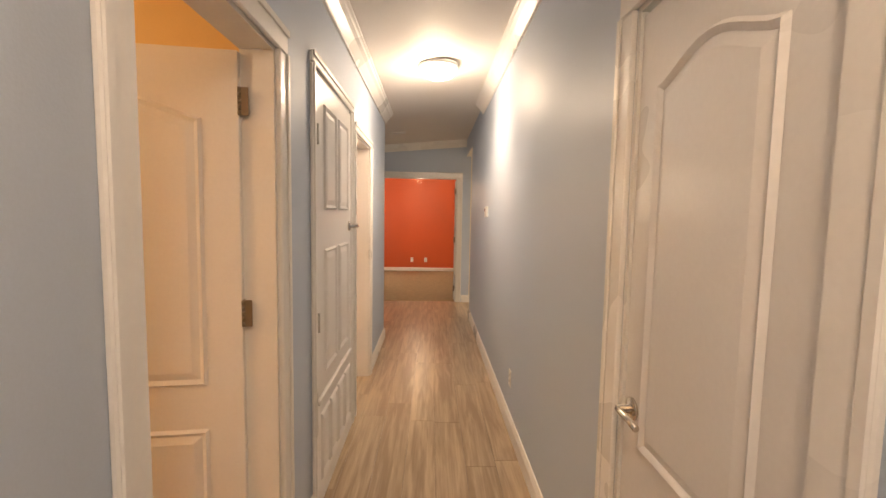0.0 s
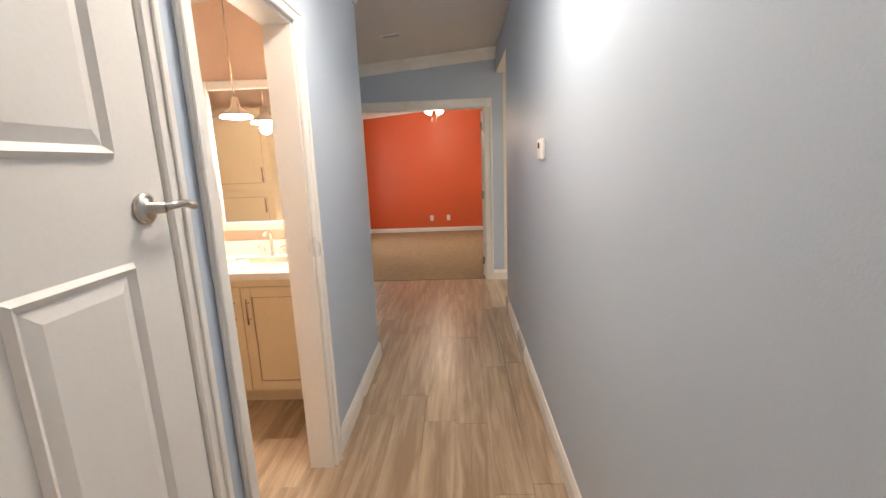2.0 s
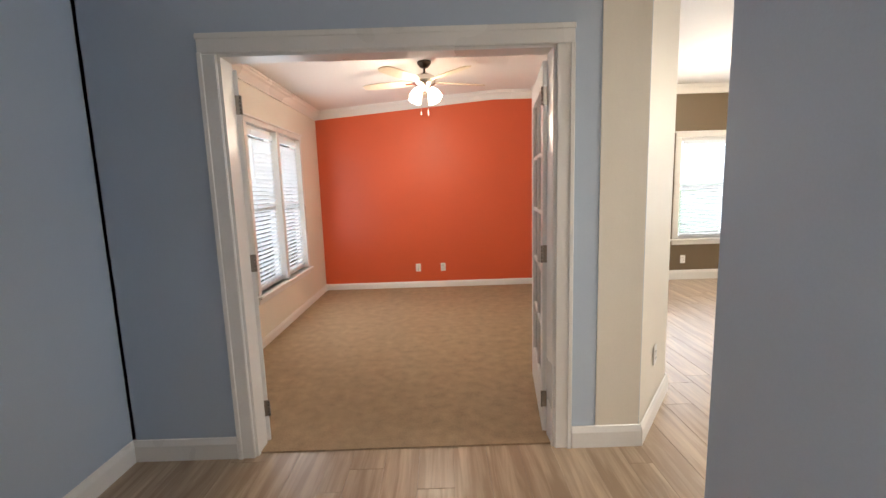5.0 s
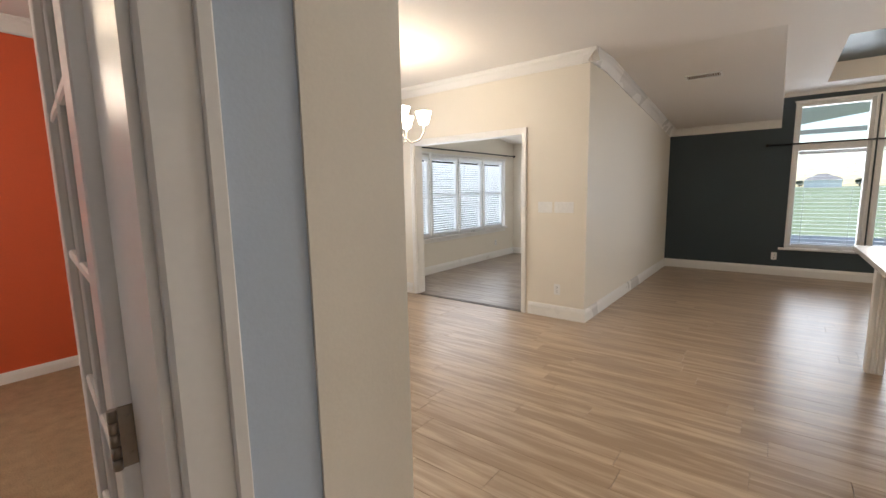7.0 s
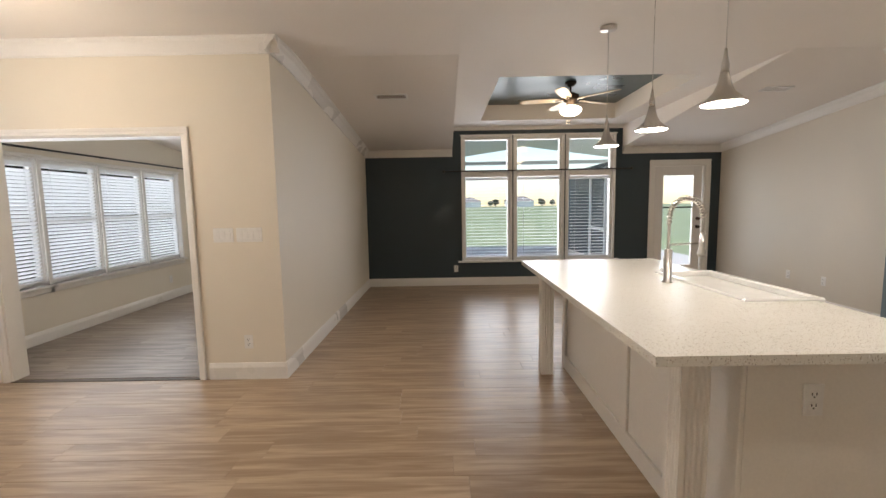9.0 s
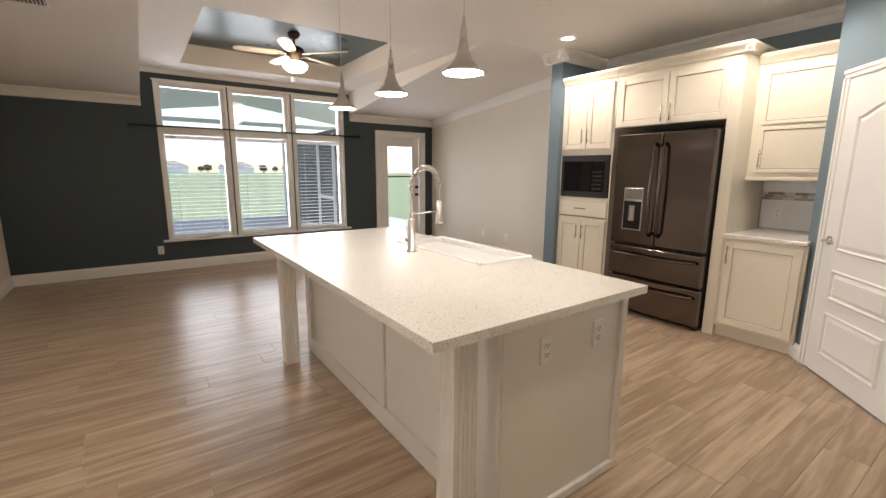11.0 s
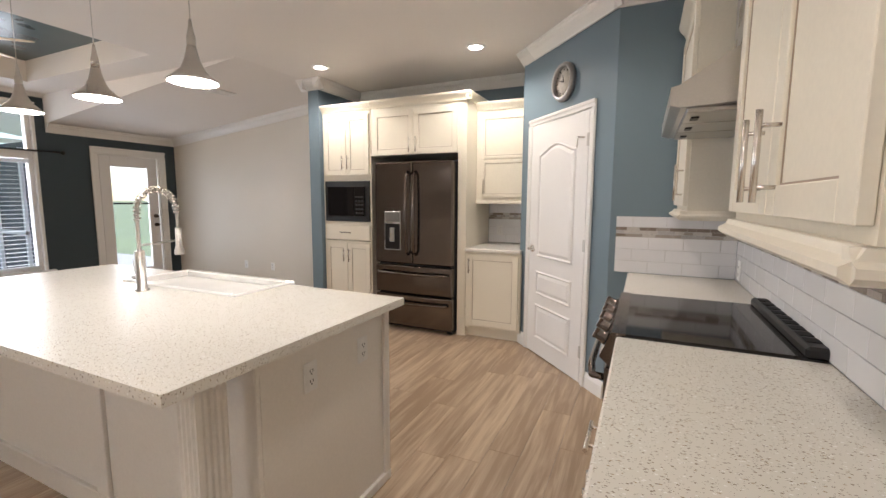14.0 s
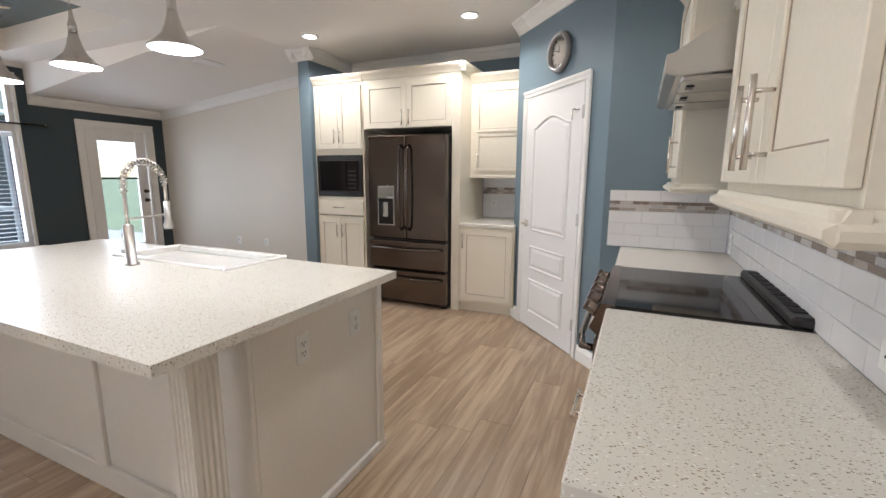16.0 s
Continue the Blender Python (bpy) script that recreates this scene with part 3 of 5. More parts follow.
# ---- doors ----
def hinge(parent, x, y, z, sx=1):
    bm = bx(x - 0.014, y - 0.003, z - 0.045, x + 0.014, y + 0.003, z + 0.045, bevel=0.001)
    tube(bm, [(x, y - 0.005, z - 0.047), (x, y - 0.005, z + 0.047)], 0.006, 8)
    return part("hinge", bm, STEEL, parent, "brushed steel hinge")


def butt_hinge(parent, x, z, knuckle):
    """An open butt hinge: its plate lies on the edge of the leaf, the knuckle at one corner."""
    h = 0.048
    bm = bx(x - 0.003, -0.015, z - h, x, 0.017, z + h, bevel=0.001)
    for k in range(5):
        z0 = z - h + k * h * 0.4
        tube(bm, [(x - 0.004, knuckle, z0 + 0.001), (x - 0.004, knuckle, z0 + h * 0.4 - 0.001)], 0.0065, 8)
    for dz in (-0.03, 0.0, 0.03):
        lathe_at = [(x - 0.0045, 0.002, z + dz), (x - 0.003, 0.002, z + dz)]
        tube(bm, lathe_at, 0.004, 8)
    return part("hinge", bm, HINGE, parent, "aged nickel butt hinge")


def lever(parent, x, y, z, way, face=-1):
    bm = B()
    lathe(bm, [(0.001, 0), (0.032, 0), (0.032, 0.006), (0.024, 0.01), (0.012, 0.012), (0.011, 0.045), (0.001, 0.046)], 20)
    bmesh.ops.rotate(bm, verts=bm.verts, cent=(0, 0, 0), matrix=Euler((radians(90 * -face), 0, 0)).to_matrix() if face > 0 else Euler((radians(90), 0, 0)).to_matrix())
    bmesh.ops.translate(bm, verts=bm.verts, vec=(x, y, z))
    tube(bm, [(x, y + face * 0.042, z), (x + way * 0.03, y + face * 0.046, z + 0.004), (x + way * 0.07, y + face * 0.044, z + 0.003), (x + way * 0.105, y + face * 0.04, z - 0.006)], 0.009)
    return part("lever_handle", bm, CHROME, parent, "brushed nickel lever handle")


def arch(x0, x1, z0, z1, rise):
    """A panel outline whose top is a flat ogee arch."""
    pts = [(x0, z0), (x1, z0), (x1, z1 - rise)]
    for i in range(1, 12):
        u = i / 12
        pts.append((x1 + (x0 - x1) * u, z1 - rise + rise * (0.5 - 0.5 * math.cos(2 * math.pi * u)) ** 0.8))
    pts.append((x0, z1 - rise))
    return pts


def panel(bm, pts, y, face, deep=0.011):
    """A moulded door panel on the surface at y: a bead, a hollow and a raised field."""
    vs = [bm.verts.new((x, y, z)) for x, z in pts]
    f = bm.faces.new(vs)
    f.normal_update()
    s = 1 if f.normal.y * face > 0 else -1
    if s < 0:
        f.normal_flip()
    for th, dp in ((0.010, deep), (0.014, -deep * 0.95), (0.026, deep * 0.8)):
        bmesh.ops.inset_region(bm, faces=[f], thickness=th, depth=dp, use_even_offset=True, use_boundary=True)
    return f


def slab(name, w, h, panels, parent, both=True, th=0.036, material=DOORW, z0=0.012):
    bm = bx(0, -th / 2, z0, w, th / 2, h, bevel=0.002)
    me = part(name, bm, material, parent)
    for face in (-1, 1) if both else (-1,):
        for pts in panels:
            b2 = B()
            panel(b2, pts, face * (th / 2 + 0.0006), face)
            p = new("panel", bpy.data.meshes.new("panel"))
            b2.to_mesh(p.data)
            b2.free()
            p.data.materials.append(material)
            p.parent = me
    return me


def rect(x0, x1, z0, z1):
    return [(x0, z0), (x1, z0), (x1, z1), (x0, z1)]


# bedroom door, standing open into the room
d = thing("door_1", "white moulded two-panel bedroom door standing open", "door", m=pose(-0.215, 1.405, 0, 0, 0, 187), kind="structure")
s = slab("leaf", 0.68, 2.03, [arch(0.12, 0.56, 0.86, 1.86, 0.06), rect(0.12, 0.56, 0.16, 0.70)], d)
for z in (0.25, 1.12, 1.86):
    butt_hinge(d, 0.0, z, 0.02)
    part("hinge", bx(-0.034, 0.0185, z - 0.048, -0.004, 0.0215, z + 0.048, bevel=0.001), HINGE, d, "aged nickel butt hinge")
lever(s, 0.62, -0.018, 0.95, -1, -1)
# closet doors on the hall
d = thing("door_2", "white moulded closet door with a drop panel below", "door", m=pose(-0.106, 1.917, 0, 0, 0, 90) @ pose(0, 0.0, 0), kind="structure")
s = slab("leaf", 0.841, 2.13, [rect(0.13, 0.39, 1.5, 2.02), rect(0.46, 0.72, 1.5, 2.02), rect(0.13, 0.39, 0.66, 1.30), rect(0.46, 0.72, 0.66, 1.30)], d, both=False, z0=0.565)
lever(s, 0.775, -0.018, 1.40, 1, -1)
for z in (0.95, 1.85):
    hinge(d, 0.0, -0.02, z)
s = slab("lower_panel", 0.841, 0.53, [rect(0.05, 0.22, 0.12, 0.47), rect(0.24, 0.41, 0.12, 0.47), rect(0.43, 0.60, 0.12, 0.47), rect(0.62, 0.79, 0.12, 0.47)], d, both=False, z0=0.13)
part("rail", bx(0, -0.03, 0.532, 0.841, 0.016, 0.562, bevel=0.006), DOORW, d)
# shut door on the right
d = thing("door_3", "white moulded two-panel door, shut, with a lever handle", "door", m=pose(1.046, 1.06, 0, 0, 0, -90), kind="structure")
s = slab("leaf", 0.60, 2.03, [arch(0.10, 0.50, 0.86, 1.88, 0.06), rect(0.10, 0.50, 0.14, 0.70)], d)
lever(s, 0.05, -0.018, 0.95, 1, -1)


# french doors of the office
def french(name, m, flip):
    d = thing(name, "white french door with glass lights standing open", "door", "office french doors", m=m, kind="structure")
    w, h, t = 0.79, 2.06, 0.036
    bm = B()
    for x0, x1, z0, z1 in ((0, 0.11, 0.015, h), (w - 0.11, w, 0.015, h), (0.11, w - 0.11, 0.015, 0.26), (0.11, w - 0.11, h - 0.12, h)):
        box(bm, x0, -t / 2, z0, x1, t / 2, z1, bevel=0.003)
    leaf = part("leaf", bm, DOORW, d)
    cols, rows = 2, 5
    gw, gh = (w - 0.22) / cols, (h - 0.38) / rows
    bm = B()
    for i in range(1, cols):
        box(bm, 0.11 + gw * i - 0.011, -0.013, 0.26, 0.11 + gw * i + 0.011, 0.013, h - 0.12, bevel=0.004)
    for j in range(1, rows):
        box(bm, 0.11, -0.012, 0.26 + gh * j - 0.011, w - 0.11, 0.012, 0.26 + gh * j + 0.011, bevel=0.004)
    part("glazing_bars", bm, DOORW, leaf)
    for i in range(cols):
        for j in range(rows):
            p = part("pane", bx(0.11 + gw * i + 0.008, -0.002, 0.26 + gh * j + 0.008, 0.11 + gw * (i + 1) - 0.008, 0.002, 0.26 + gh * (j + 1) - 0.008), PANE, leaf)
            p.visible_shadow = False
    for z in (0.215, 1.055, 1.885):
        butt_hinge(d, 0.0, z, flip * 0.021)
    lever(leaf, w - 0.055, flip * -0.018, 0.95, -1, -1 if flip > 0 else 1)
    return d


french("door_4", pose(0.862, 7.222, 0, 0, 0, 82), 1)
french("door_5", pose(-0.742, 7.215, 0, 0, 0, 117), -1)
# pantry door
d = thing("door_6", "white moulded pantry door with an arched panel, shut", "door", kind="structure")
d.matrix_basis = PM @ pose(1.008, 0.002, 0, 0, 0, 180)
s = slab("leaf", 0.816, 2.035, [arch(0.14, 0.676, 0.90, 1.86, 0.075), rect(0.14, 0.676, 0.56, 0.77), rect(0.14, 0.676, 0.16, 0.47)], d)
for z in (0.25, 1.06, 1.83):
    hinge(d, 0.0, 0.02, z)
lever(s, 0.76, 0.018, 0.96, -1, 1)
bm = B()
tube(bm, [(0.09, 0.02, 1.86), (0.09, 0.045, 1.86), (0.09, 0.05, 1.78)], 0.004, 6)
tube(bm, [(0.04, 0.024, 1.85), (0.12, 0.024, 1.86)], 0.006, 6)
part("door_hook", bm, CHROME, d, "small metal hook")
bm = B()
prism(bm, tuple((PM @ Vector((-0.02, 0, 0)))), tuple((PM @ Vector((0.125, 0, 0)))), (0.74, 0.67), BASE)
prism(bm, tuple((PM @ Vector((1.072, 0, 0)))), tuple((PM @ Vector((PL + 0.01, 0, 0)))), (0.74, 0.67), BASE)
structure("baseboard", bm, TRIM, "white painted baseboard beside the pantry door", "baseboard")

# glazed outer door of the living room
d = thing("door_7", "white outer door with a tall glass light, shut", "door", m=pose(E1 + 0.05, 3.0, 0, 0, 0, -90), kind="structure")
bm = B()
for x0, x1, z0, z1 in ((0.012, 0.16, 0.012, 2.02), (0.68, 0.828, 0.012, 2.02), (0.16, 0.68, 0.012, 0.30), (0.16, 0.68, 1.86, 2.02)):
    box(bm, x0, -0.022, z0, x1, 0.022, z1, bevel=0.004)
leaf = part("leaf", bm, DOORW, d)
p = part("pane", bx(0.165, -0.003, 0.305, 0.675, 0.003, 1.855), PANE, leaf)
p.visible_shadow = False
part("glazing_bars", bx(0.16, -0.012, 1.30, 0.68, 0.012, 1.325, bevel=0.003), IRON, leaf, "dark horizontal blind rail")
for z in (0.97, 1.11):
    bm = lathe(B(), [(0.001, 0), (0.03, 0), (0.03, 0.01), (0.018, 0.02), (0.026, 0.045), (0.024, 0.06), (0.001, 0.066)], 16)
    bmesh.ops.rotate(bm, verts=bm.verts, cent=(0, 0, 0), matrix=Euler((radians(90), 0, 0)).to_matrix())
    bmesh.ops.translate(bm, verts=bm.verts, vec=(0.765, -0.022, z))
    part("door_knob", bm, BRONZE, leaf, "dark bronze knob")


# ---- windows: local x across, z up, -y into the room ----
def window(name, m, w, z0, z1, depth, label, group, sash=True, slats=0, tilt=55, casing_w=0.07, transom=None, sill=True, drop=0.0, top=True):
    d = thing(name, label, "window", group, m=m, kind="structure")
    bm = B()
    f = 0.045
    for a in ((0, z0, f, z1), (w - f, z0, w, z1), (f, z0, w - f, z0 + f), (f, z1 - f, w - f, z1)):
        box(bm, a[0], 0.05, a[1], a[2], depth - 0.02, a[3], bevel=0.004)
    mid = (z0 + z1) / 2
    if transom:
        box(bm, f, 0.03, transom - 0.08, w - f, depth - 0.02, transom + 0.04, bevel=0.004)
    if sash:
        box(bm, f, 0.07, mid - 0.022, w - f, 0.11, mid + 0.022, bevel=0.004)
    part("window_frame", bm, TRIM, d)
    zz = [(z0 + f, z1 - f)] if not transom else [(z0 + f, transom - 0.08), (transom + 0.04, z1 - f)]
    if sash:
        zz = [(z0 + f, mid - 0.022), (mid + 0.022, z1 - f)]
    for a, b in zz:
        p = part("pane", bx(f, 0.088, a, w - f, 0.092, b), PANE, d)
        p.visible_shadow = False
    if casing_w:
        bm = B()
        for a in ((-casing_w, z0, 0.004, z1), (w - 0.004, z0, w + casing_w, z1)):
            box(bm, a[0], -0.016, a[1], a[2], 0.0, a[3], bevel=0.004)
        if top:
            box(bm, -casing_w, -0.018, z1, w + casing_w, 0, z1 + casing_w, bevel=0.004)
            box(bm, -casing_w - 0.015, -0.03, z1 + casing_w - 0.012, w + casing_w + 0.015, 0, z1 + casing_w + 0.008, bevel=0.004)
        part("window_casing", bm, TRIM, d)
    if sill:
        bm = bx(-casing_w - 0.025, -0.055, z0 - 0.028, w + casing_w + 0.025, 0.05, z0, bevel=0.006)
        box(bm, -casing_w, -0.018, z0 - 0.085, w + casing_w, 0, z0 - 0.029, bevel=0.004)
        part("window_sill", bm, TRIM, d)
    if slats:
        zt = (transom - 0.085 if transom else z1 - f) - 0.002
        part("blind_headrail", bx(f + 0.004, 0.008, zt - 0.05, w - f - 0.004, 0.048, zt, bevel=0.003), BLIND, d)
        lo = z0 + f + 0.02 + drop
        step = (zt - 0.075 - lo) / slats
        me = finish("slat", bx(-(w / 2 - f - 0.008), -0.024, -0.0013, w / 2 - f - 0.008, 0.024, 0.0013), BLIND)
        for i in range(slats):
            s = new("slat", me)
            s.parent = d
            s.matrix_basis = pose(w / 2, 0.03, lo + step * (i + 0.5), tilt)
        part("blind_bottom_rail", bx(f + 0.006, 0.012, lo - 0.018, w - f - 0.006, 0.046, lo + 0.002, bevel=0.003), BLIND, d)
        bm = B()
        for u in (0.18, 0.82):
            tube(bm, [(w * u, 0.004, lo), (w * u, 0.004, zt)], 0.0018, 5)
        part("blind_cords", bm, BLIND, d)
    return d


SW = "white framed window with a lowered white blind"
# office: faces +x
for y in (8.80, 9.55):
    window("window_1", pose(-1.40, y, 0, 0, 0, 90) @ pose(0, 0, 0), 0.69, 0.50, 2.06, 0.12, SW, "office windows", True, 34, -48, 0.06)
for x in (2.78, 3.70):
    window("window_2", pose(x, N1, 0), 0.73, 0.60, 2.03, 0.16, SW, "dining room windows", True, 32, -38, 0.075)
for i in range(4):
    window("window_3", pose(5.42 + 0.81 * i, N1, 0), 0.81, 0.62, 2.0, 0.16, SW, "sunroom windows", True, 30, -42, 0.02 if 0 < i < 3 else 0.03)
for y in (6.32, 5.42, 4.52):
    window("window_4", pose(E1, y, 0, 0, 0, -90), 0.82 if y > 5 else 0.80, 0.44, 2.57, 0.16, "tall white window with a transom and an open blind", "living room windows", False, 24, 3, 0.03, transom=1.97, sill=False)
structure("trim_mullion", bx(-1.50, 9.482, 0.503, -1.379, 9.558, 2.057, bevel=0.004), TRIM, "white mullion between the office windows", "mullion")
structure("trim_sill", bx(E1 - 0.06, 3.62, 0.41, E1, 6.42, 0.44, bevel=0.006), TRIM, "white window sill under the three tall windows", "window sill")
for y in (4.56, 5.46):
    structure("trim_mullion", bx(E1 - 0.012, y - 0.008, 0.44, E1 + 0.05, y + 0.008, 2.6), SLATE, "dark painted mullion between windows", "mullion")


# ---- rods, lamps, fans ----
def rod(name, p0, p1, label, out):
    d = thing(name, label, "curtain rod")
    part("pole", tube(B(), [p0, p1], 0.012), IRON, d)
    for p, s in ((p0, -1), (p1, 1)):
        v = (Vector(p1) - Vector(p0)).normalized() * s
        bm = B()
        bmesh.ops.create_icosphere(bm, subdivisions=2, radius=0.026, matrix=Matrix.Translation(Vector(p) + v * 0.03))
        part("finial", bm, IRON, d)
    for u in (0.06, 0.5, 0.94):
        p = Vector(p0).lerp(Vector(p1), u)
        part("bracket", tube(B(), [p, p + Vector((*out, 0)) * 0.086], 0.007, 6), IRON, d)


rod("curtain_rod", (E1 - 0.085, 3.48, 1.99), (E1 - 0.085, 6.62, 1.99), "black iron curtain rod across the tall windows", (1, 0))
rod("curtain_rod", (5.3, N1 - 0.085, 2.09), (8.9, N1 - 0.085, 2.09), "black iron curtain rod above the sunroom windows", (0, 1))


def fan(x, y, z, drop, bz, turn, label, lamp):
    d = thing("ceiling_fan", label, "ceiling fan", m=pose(x, y, z, 0, 0, turn))
    part("canopy", lathe(B(), [(0.001, 0), (0.07, 0), (0.068, -0.02), (0.04, -0.055), (0.018, -0.06), (0.001, -0.06)], 24), BRONZE, d)
    part("downrod", tube(B(), [(0, 0, -0.05), (0, 0, -drop)], 0.012), BRONZE, d)
    part("motor", lathe(B(), [(0.001, 0.03), (0.04, 0.03), (0.10, 0.0), (0.11, -0.03), (0.10, -0.075), (0.055, -0.1), (0.05, -0.14), (0.001, -0.14)], 28, 0, 0, -drop), CHROME if lamp else BRONZE, d)
    outline = [(0.13, -0.035), (0.22, -0.06), (0.45, -0.068), (0.60, -0.06), (0.645, -0.03), (0.645, 0.03), (0.60, 0.06), (0.45, 0.068), (0.22, 0.06), (0.13, 0.035)]
    bm = B()
    a = [bm.verts.new((u, v, -0.004)) for u, v in outline]
    b = [bm.verts.new((u, v, 0.004)) for u, v in outline]
    for i in range(len(outline)):
        k = (i + 1) % len(outline)
        bm.faces.new((a[i], a[k], b[k], b[i]))
    bm.faces.new(a[::-1]), bm.faces.new(b)
    me = finish("blade", bm, BLADE)
    bm = bx(0.08, -0.016, -0.012, 0.2, 0.016, -0.005, bevel=0.002)
    me2 = finish("blade_arm", bm, CHROME)
    for i in range(5):
        for nm, data in (("blade", me), ("blade_arm", me2)):
            o = new(nm, data)
            o.parent = d
            o.matrix_basis = pose(0, 0, -bz, 0, 0, 72 * i) @ pose(0, 0, 0, 10)
    zl = -drop - 0.14
    if lamp:
        for i in range(4):
            b = math.radians(90 * i + 30)
            cx, cy = 0.085 * math.cos(b), 0.085 * math.sin(b)
            bm = lathe(B(), [(0.018, 0), (0.03, -0.01), (0.05, -0.05), (0.058, -0.1), (0.062, -0.115), (0.055, -0.11), (0.04, -0.05), (0.012, -0.005)], 18)
            bmesh.ops.rotate(bm, verts=bm.verts, cent=(0, 0, 0), matrix=(Euler((0, 0, b)).to_matrix() @ Euler((0, radians(-32), 0)).to_matrix()))
            bmesh.ops.translate(bm, verts=bm.verts, vec=(cx, cy, zl + 0.015))
            part("shade", bm, SHADE, d, "lit frosted glass tulip shade")
    else:
        part("shade", lathe(B(), [(0.05, 0), (0.10, -0.01), (0.14, -0.04), (0.13, -0.08), (0.08, -0.115), (0.001, -0.125)], 28, 0, 0, zl, cap=False), SHADE, d, "lit frosted glass bowl")
    for dx in (-0.035, 0.04):
        bm = tube(B(), [(dx, 0.03, zl), (dx, 0.03, zl - 0.19)], 0.0022, 5)
        lathe(bm, [(0.001, 0), (0.007, -0.005), (0.006, -0.035), (0.001, -0.038)], 8, dx, 0.03, zl - 0.185)
        part("pull_chain", bm, CHROME, d)


fan(0.18, 9.3, vault(0.18), 0.14, 0.19, 20, "five-blade ceiling fan with pale blades and four lit glass shades", True)
fan(7.25, 5.0, ZC + 0.235, 0.16, 0.22, 8, "five-blade ceiling fan with pale blades and a lit glass bowl", False)

# chandelier
d = thing("chandelier", "brushed nickel five-arm chandelier with lit frosted glass shades", "chandelier", m=pose(3.75, 9.42, ZC))
part("canopy", lathe(B(), [(0.001, 0), (0.065, 0), (0.06, -0.018), (0.02, -0.03), (0.001, -0.03)], 24), CHROME, d)
bm = B()
for i in range(14):
    c = Vector((0, 0, -0.05 - i * 0.03))
    ring = [c + 0.012 * (Vector((math.cos(a), 0, 1.5 * math.sin(a))) if i % 2 else Vector((0, math.cos(a), 1.5 * math.sin(a)))) for a in [k * math.pi / 5 for k in range(11)]]
    tube(bm, ring, 0.0025, 5)
part("chain", bm, CHROME, d)
part("stem", lathe(B(), [(0.001, 0), (0.012, -0.01), (0.03, -0.05), (0.018, -0.09), (0.028, -0.16), (0.02, -0.36), (0.012, -0.38), (0.001, -0.39)], 20, 0, 0, -0.44), CHROME, d)
for i in range(5):
    a = math.radians(72 * i + 20)
    c, s = math.cos(a), math.sin(a)
    arm = part("arm", tube(B(), [(c * r, s * r, z) for r, z in ((0.01, -0.5), (0.02, -0.66), (0.07, -0.8), (0.15, -0.86), (0.23, -0.83), (0.27, -0.76), (0.27, -0.69))], 0.008, 8), CHROME, d)
    part("shade", lathe(B(), [(0.02, 0), (0.045, 0.012), (0.06, 0.06), (0.078, 0.125), (0.074, 0.125), (0.055, 0.06), (0.04, 0.02), (0.015, 0.008)], 20, c * 0.27, s * 0.27, -0.695), SHADE, arm, "lit frosted glass bell shade")

# pendants over the island
for i, px in enumerate((3.53, 4.2, 4.92)):
    d = thing("pendant_lamp", "brushed nickel trumpet pendant lamp, lit, over the island", "pendant lamp", "island pendants", m=pose(px, 5.40, 1.85))
    part("shade", lathe(B(), [(0.092, 0.0), (0.094, 0.006), (0.072, 0.024), (0.045, 0.05), (0.029, 0.085), (0.021, 0.12), (0.017, 0.14), (0.001, 0.142)], 32, cap=False), STEEL, d)
    part("lens", lathe(B(), [(0.001, 0.001), (0.085, 0.001), (0.088, 0.008), (0.001, 0.014)], 28), LED, d, "glowing white lens")
    part("socket", lathe(B(), [(0.001, 0.14), (0.017, 0.14), (0.017, 0.17), (0.01, 0.2), (0.005, 0.24), (0.001, 0.24)], 16), STEEL, d)
    part("cord", tube(B(), [(0, 0, 0.23), (0, 0, ZC - 1.86)], 0.0022, 6), STEEL, d)
    part("canopy", lathe(B(), [(0.001, 0), (0.06, 0), (0.06, -0.022), (0.001, -0.024)], 24, 0, 0, ZC - 1.85), STEEL, d)

# The x = 2.55 fixtures are made up to carry the added fill spots.
for px, py in ((4.94, 3.0), (3.29, 2.9), (2.55, 4.3), (2.55, 6.6)):
    d = thing("downlight", "round recessed white downlight, lit; the west pair is added as fill", "downlight", "kitchen downlights", m=pose(px, py, ZC))
    part("ring", lathe(B(), [(0.06, 0.0), (0.085, 0.0), (0.085, -0.006), (0.06, -0.01)], 28, cap=False), PLASTIC, d)
    part("lens", lathe(B(), [(0.001, -0.002), (0.062, -0.002), (0.062, -0.006), (0.001, -0.008)], 24), LED, d, "glowing lens")
# Second fixture, y = -0.5, is unseen and assumed to match the first.
for hy in (3.4, -0.5):
  d = thing("ceiling_light", "round flush frosted glass hall light, lit", "ceiling light", m=pose(0.49, hy, vault(0.49) - 0.002))
  part("rim", lathe(B(), [(0.001, 0), (0.16, 0), (0.165, -0.02), (0.15, -0.028), (0.001, -0.028)], 32), PLASTIC, d)
  part("diffuser", lathe(B(), [(0.15, -0.028), (0.148, -0.05), (0.12, -0.085), (0.07, -0.105), (0.001, -0.112)], 32, cap=False), DOME, d, "glowing frosted dome")


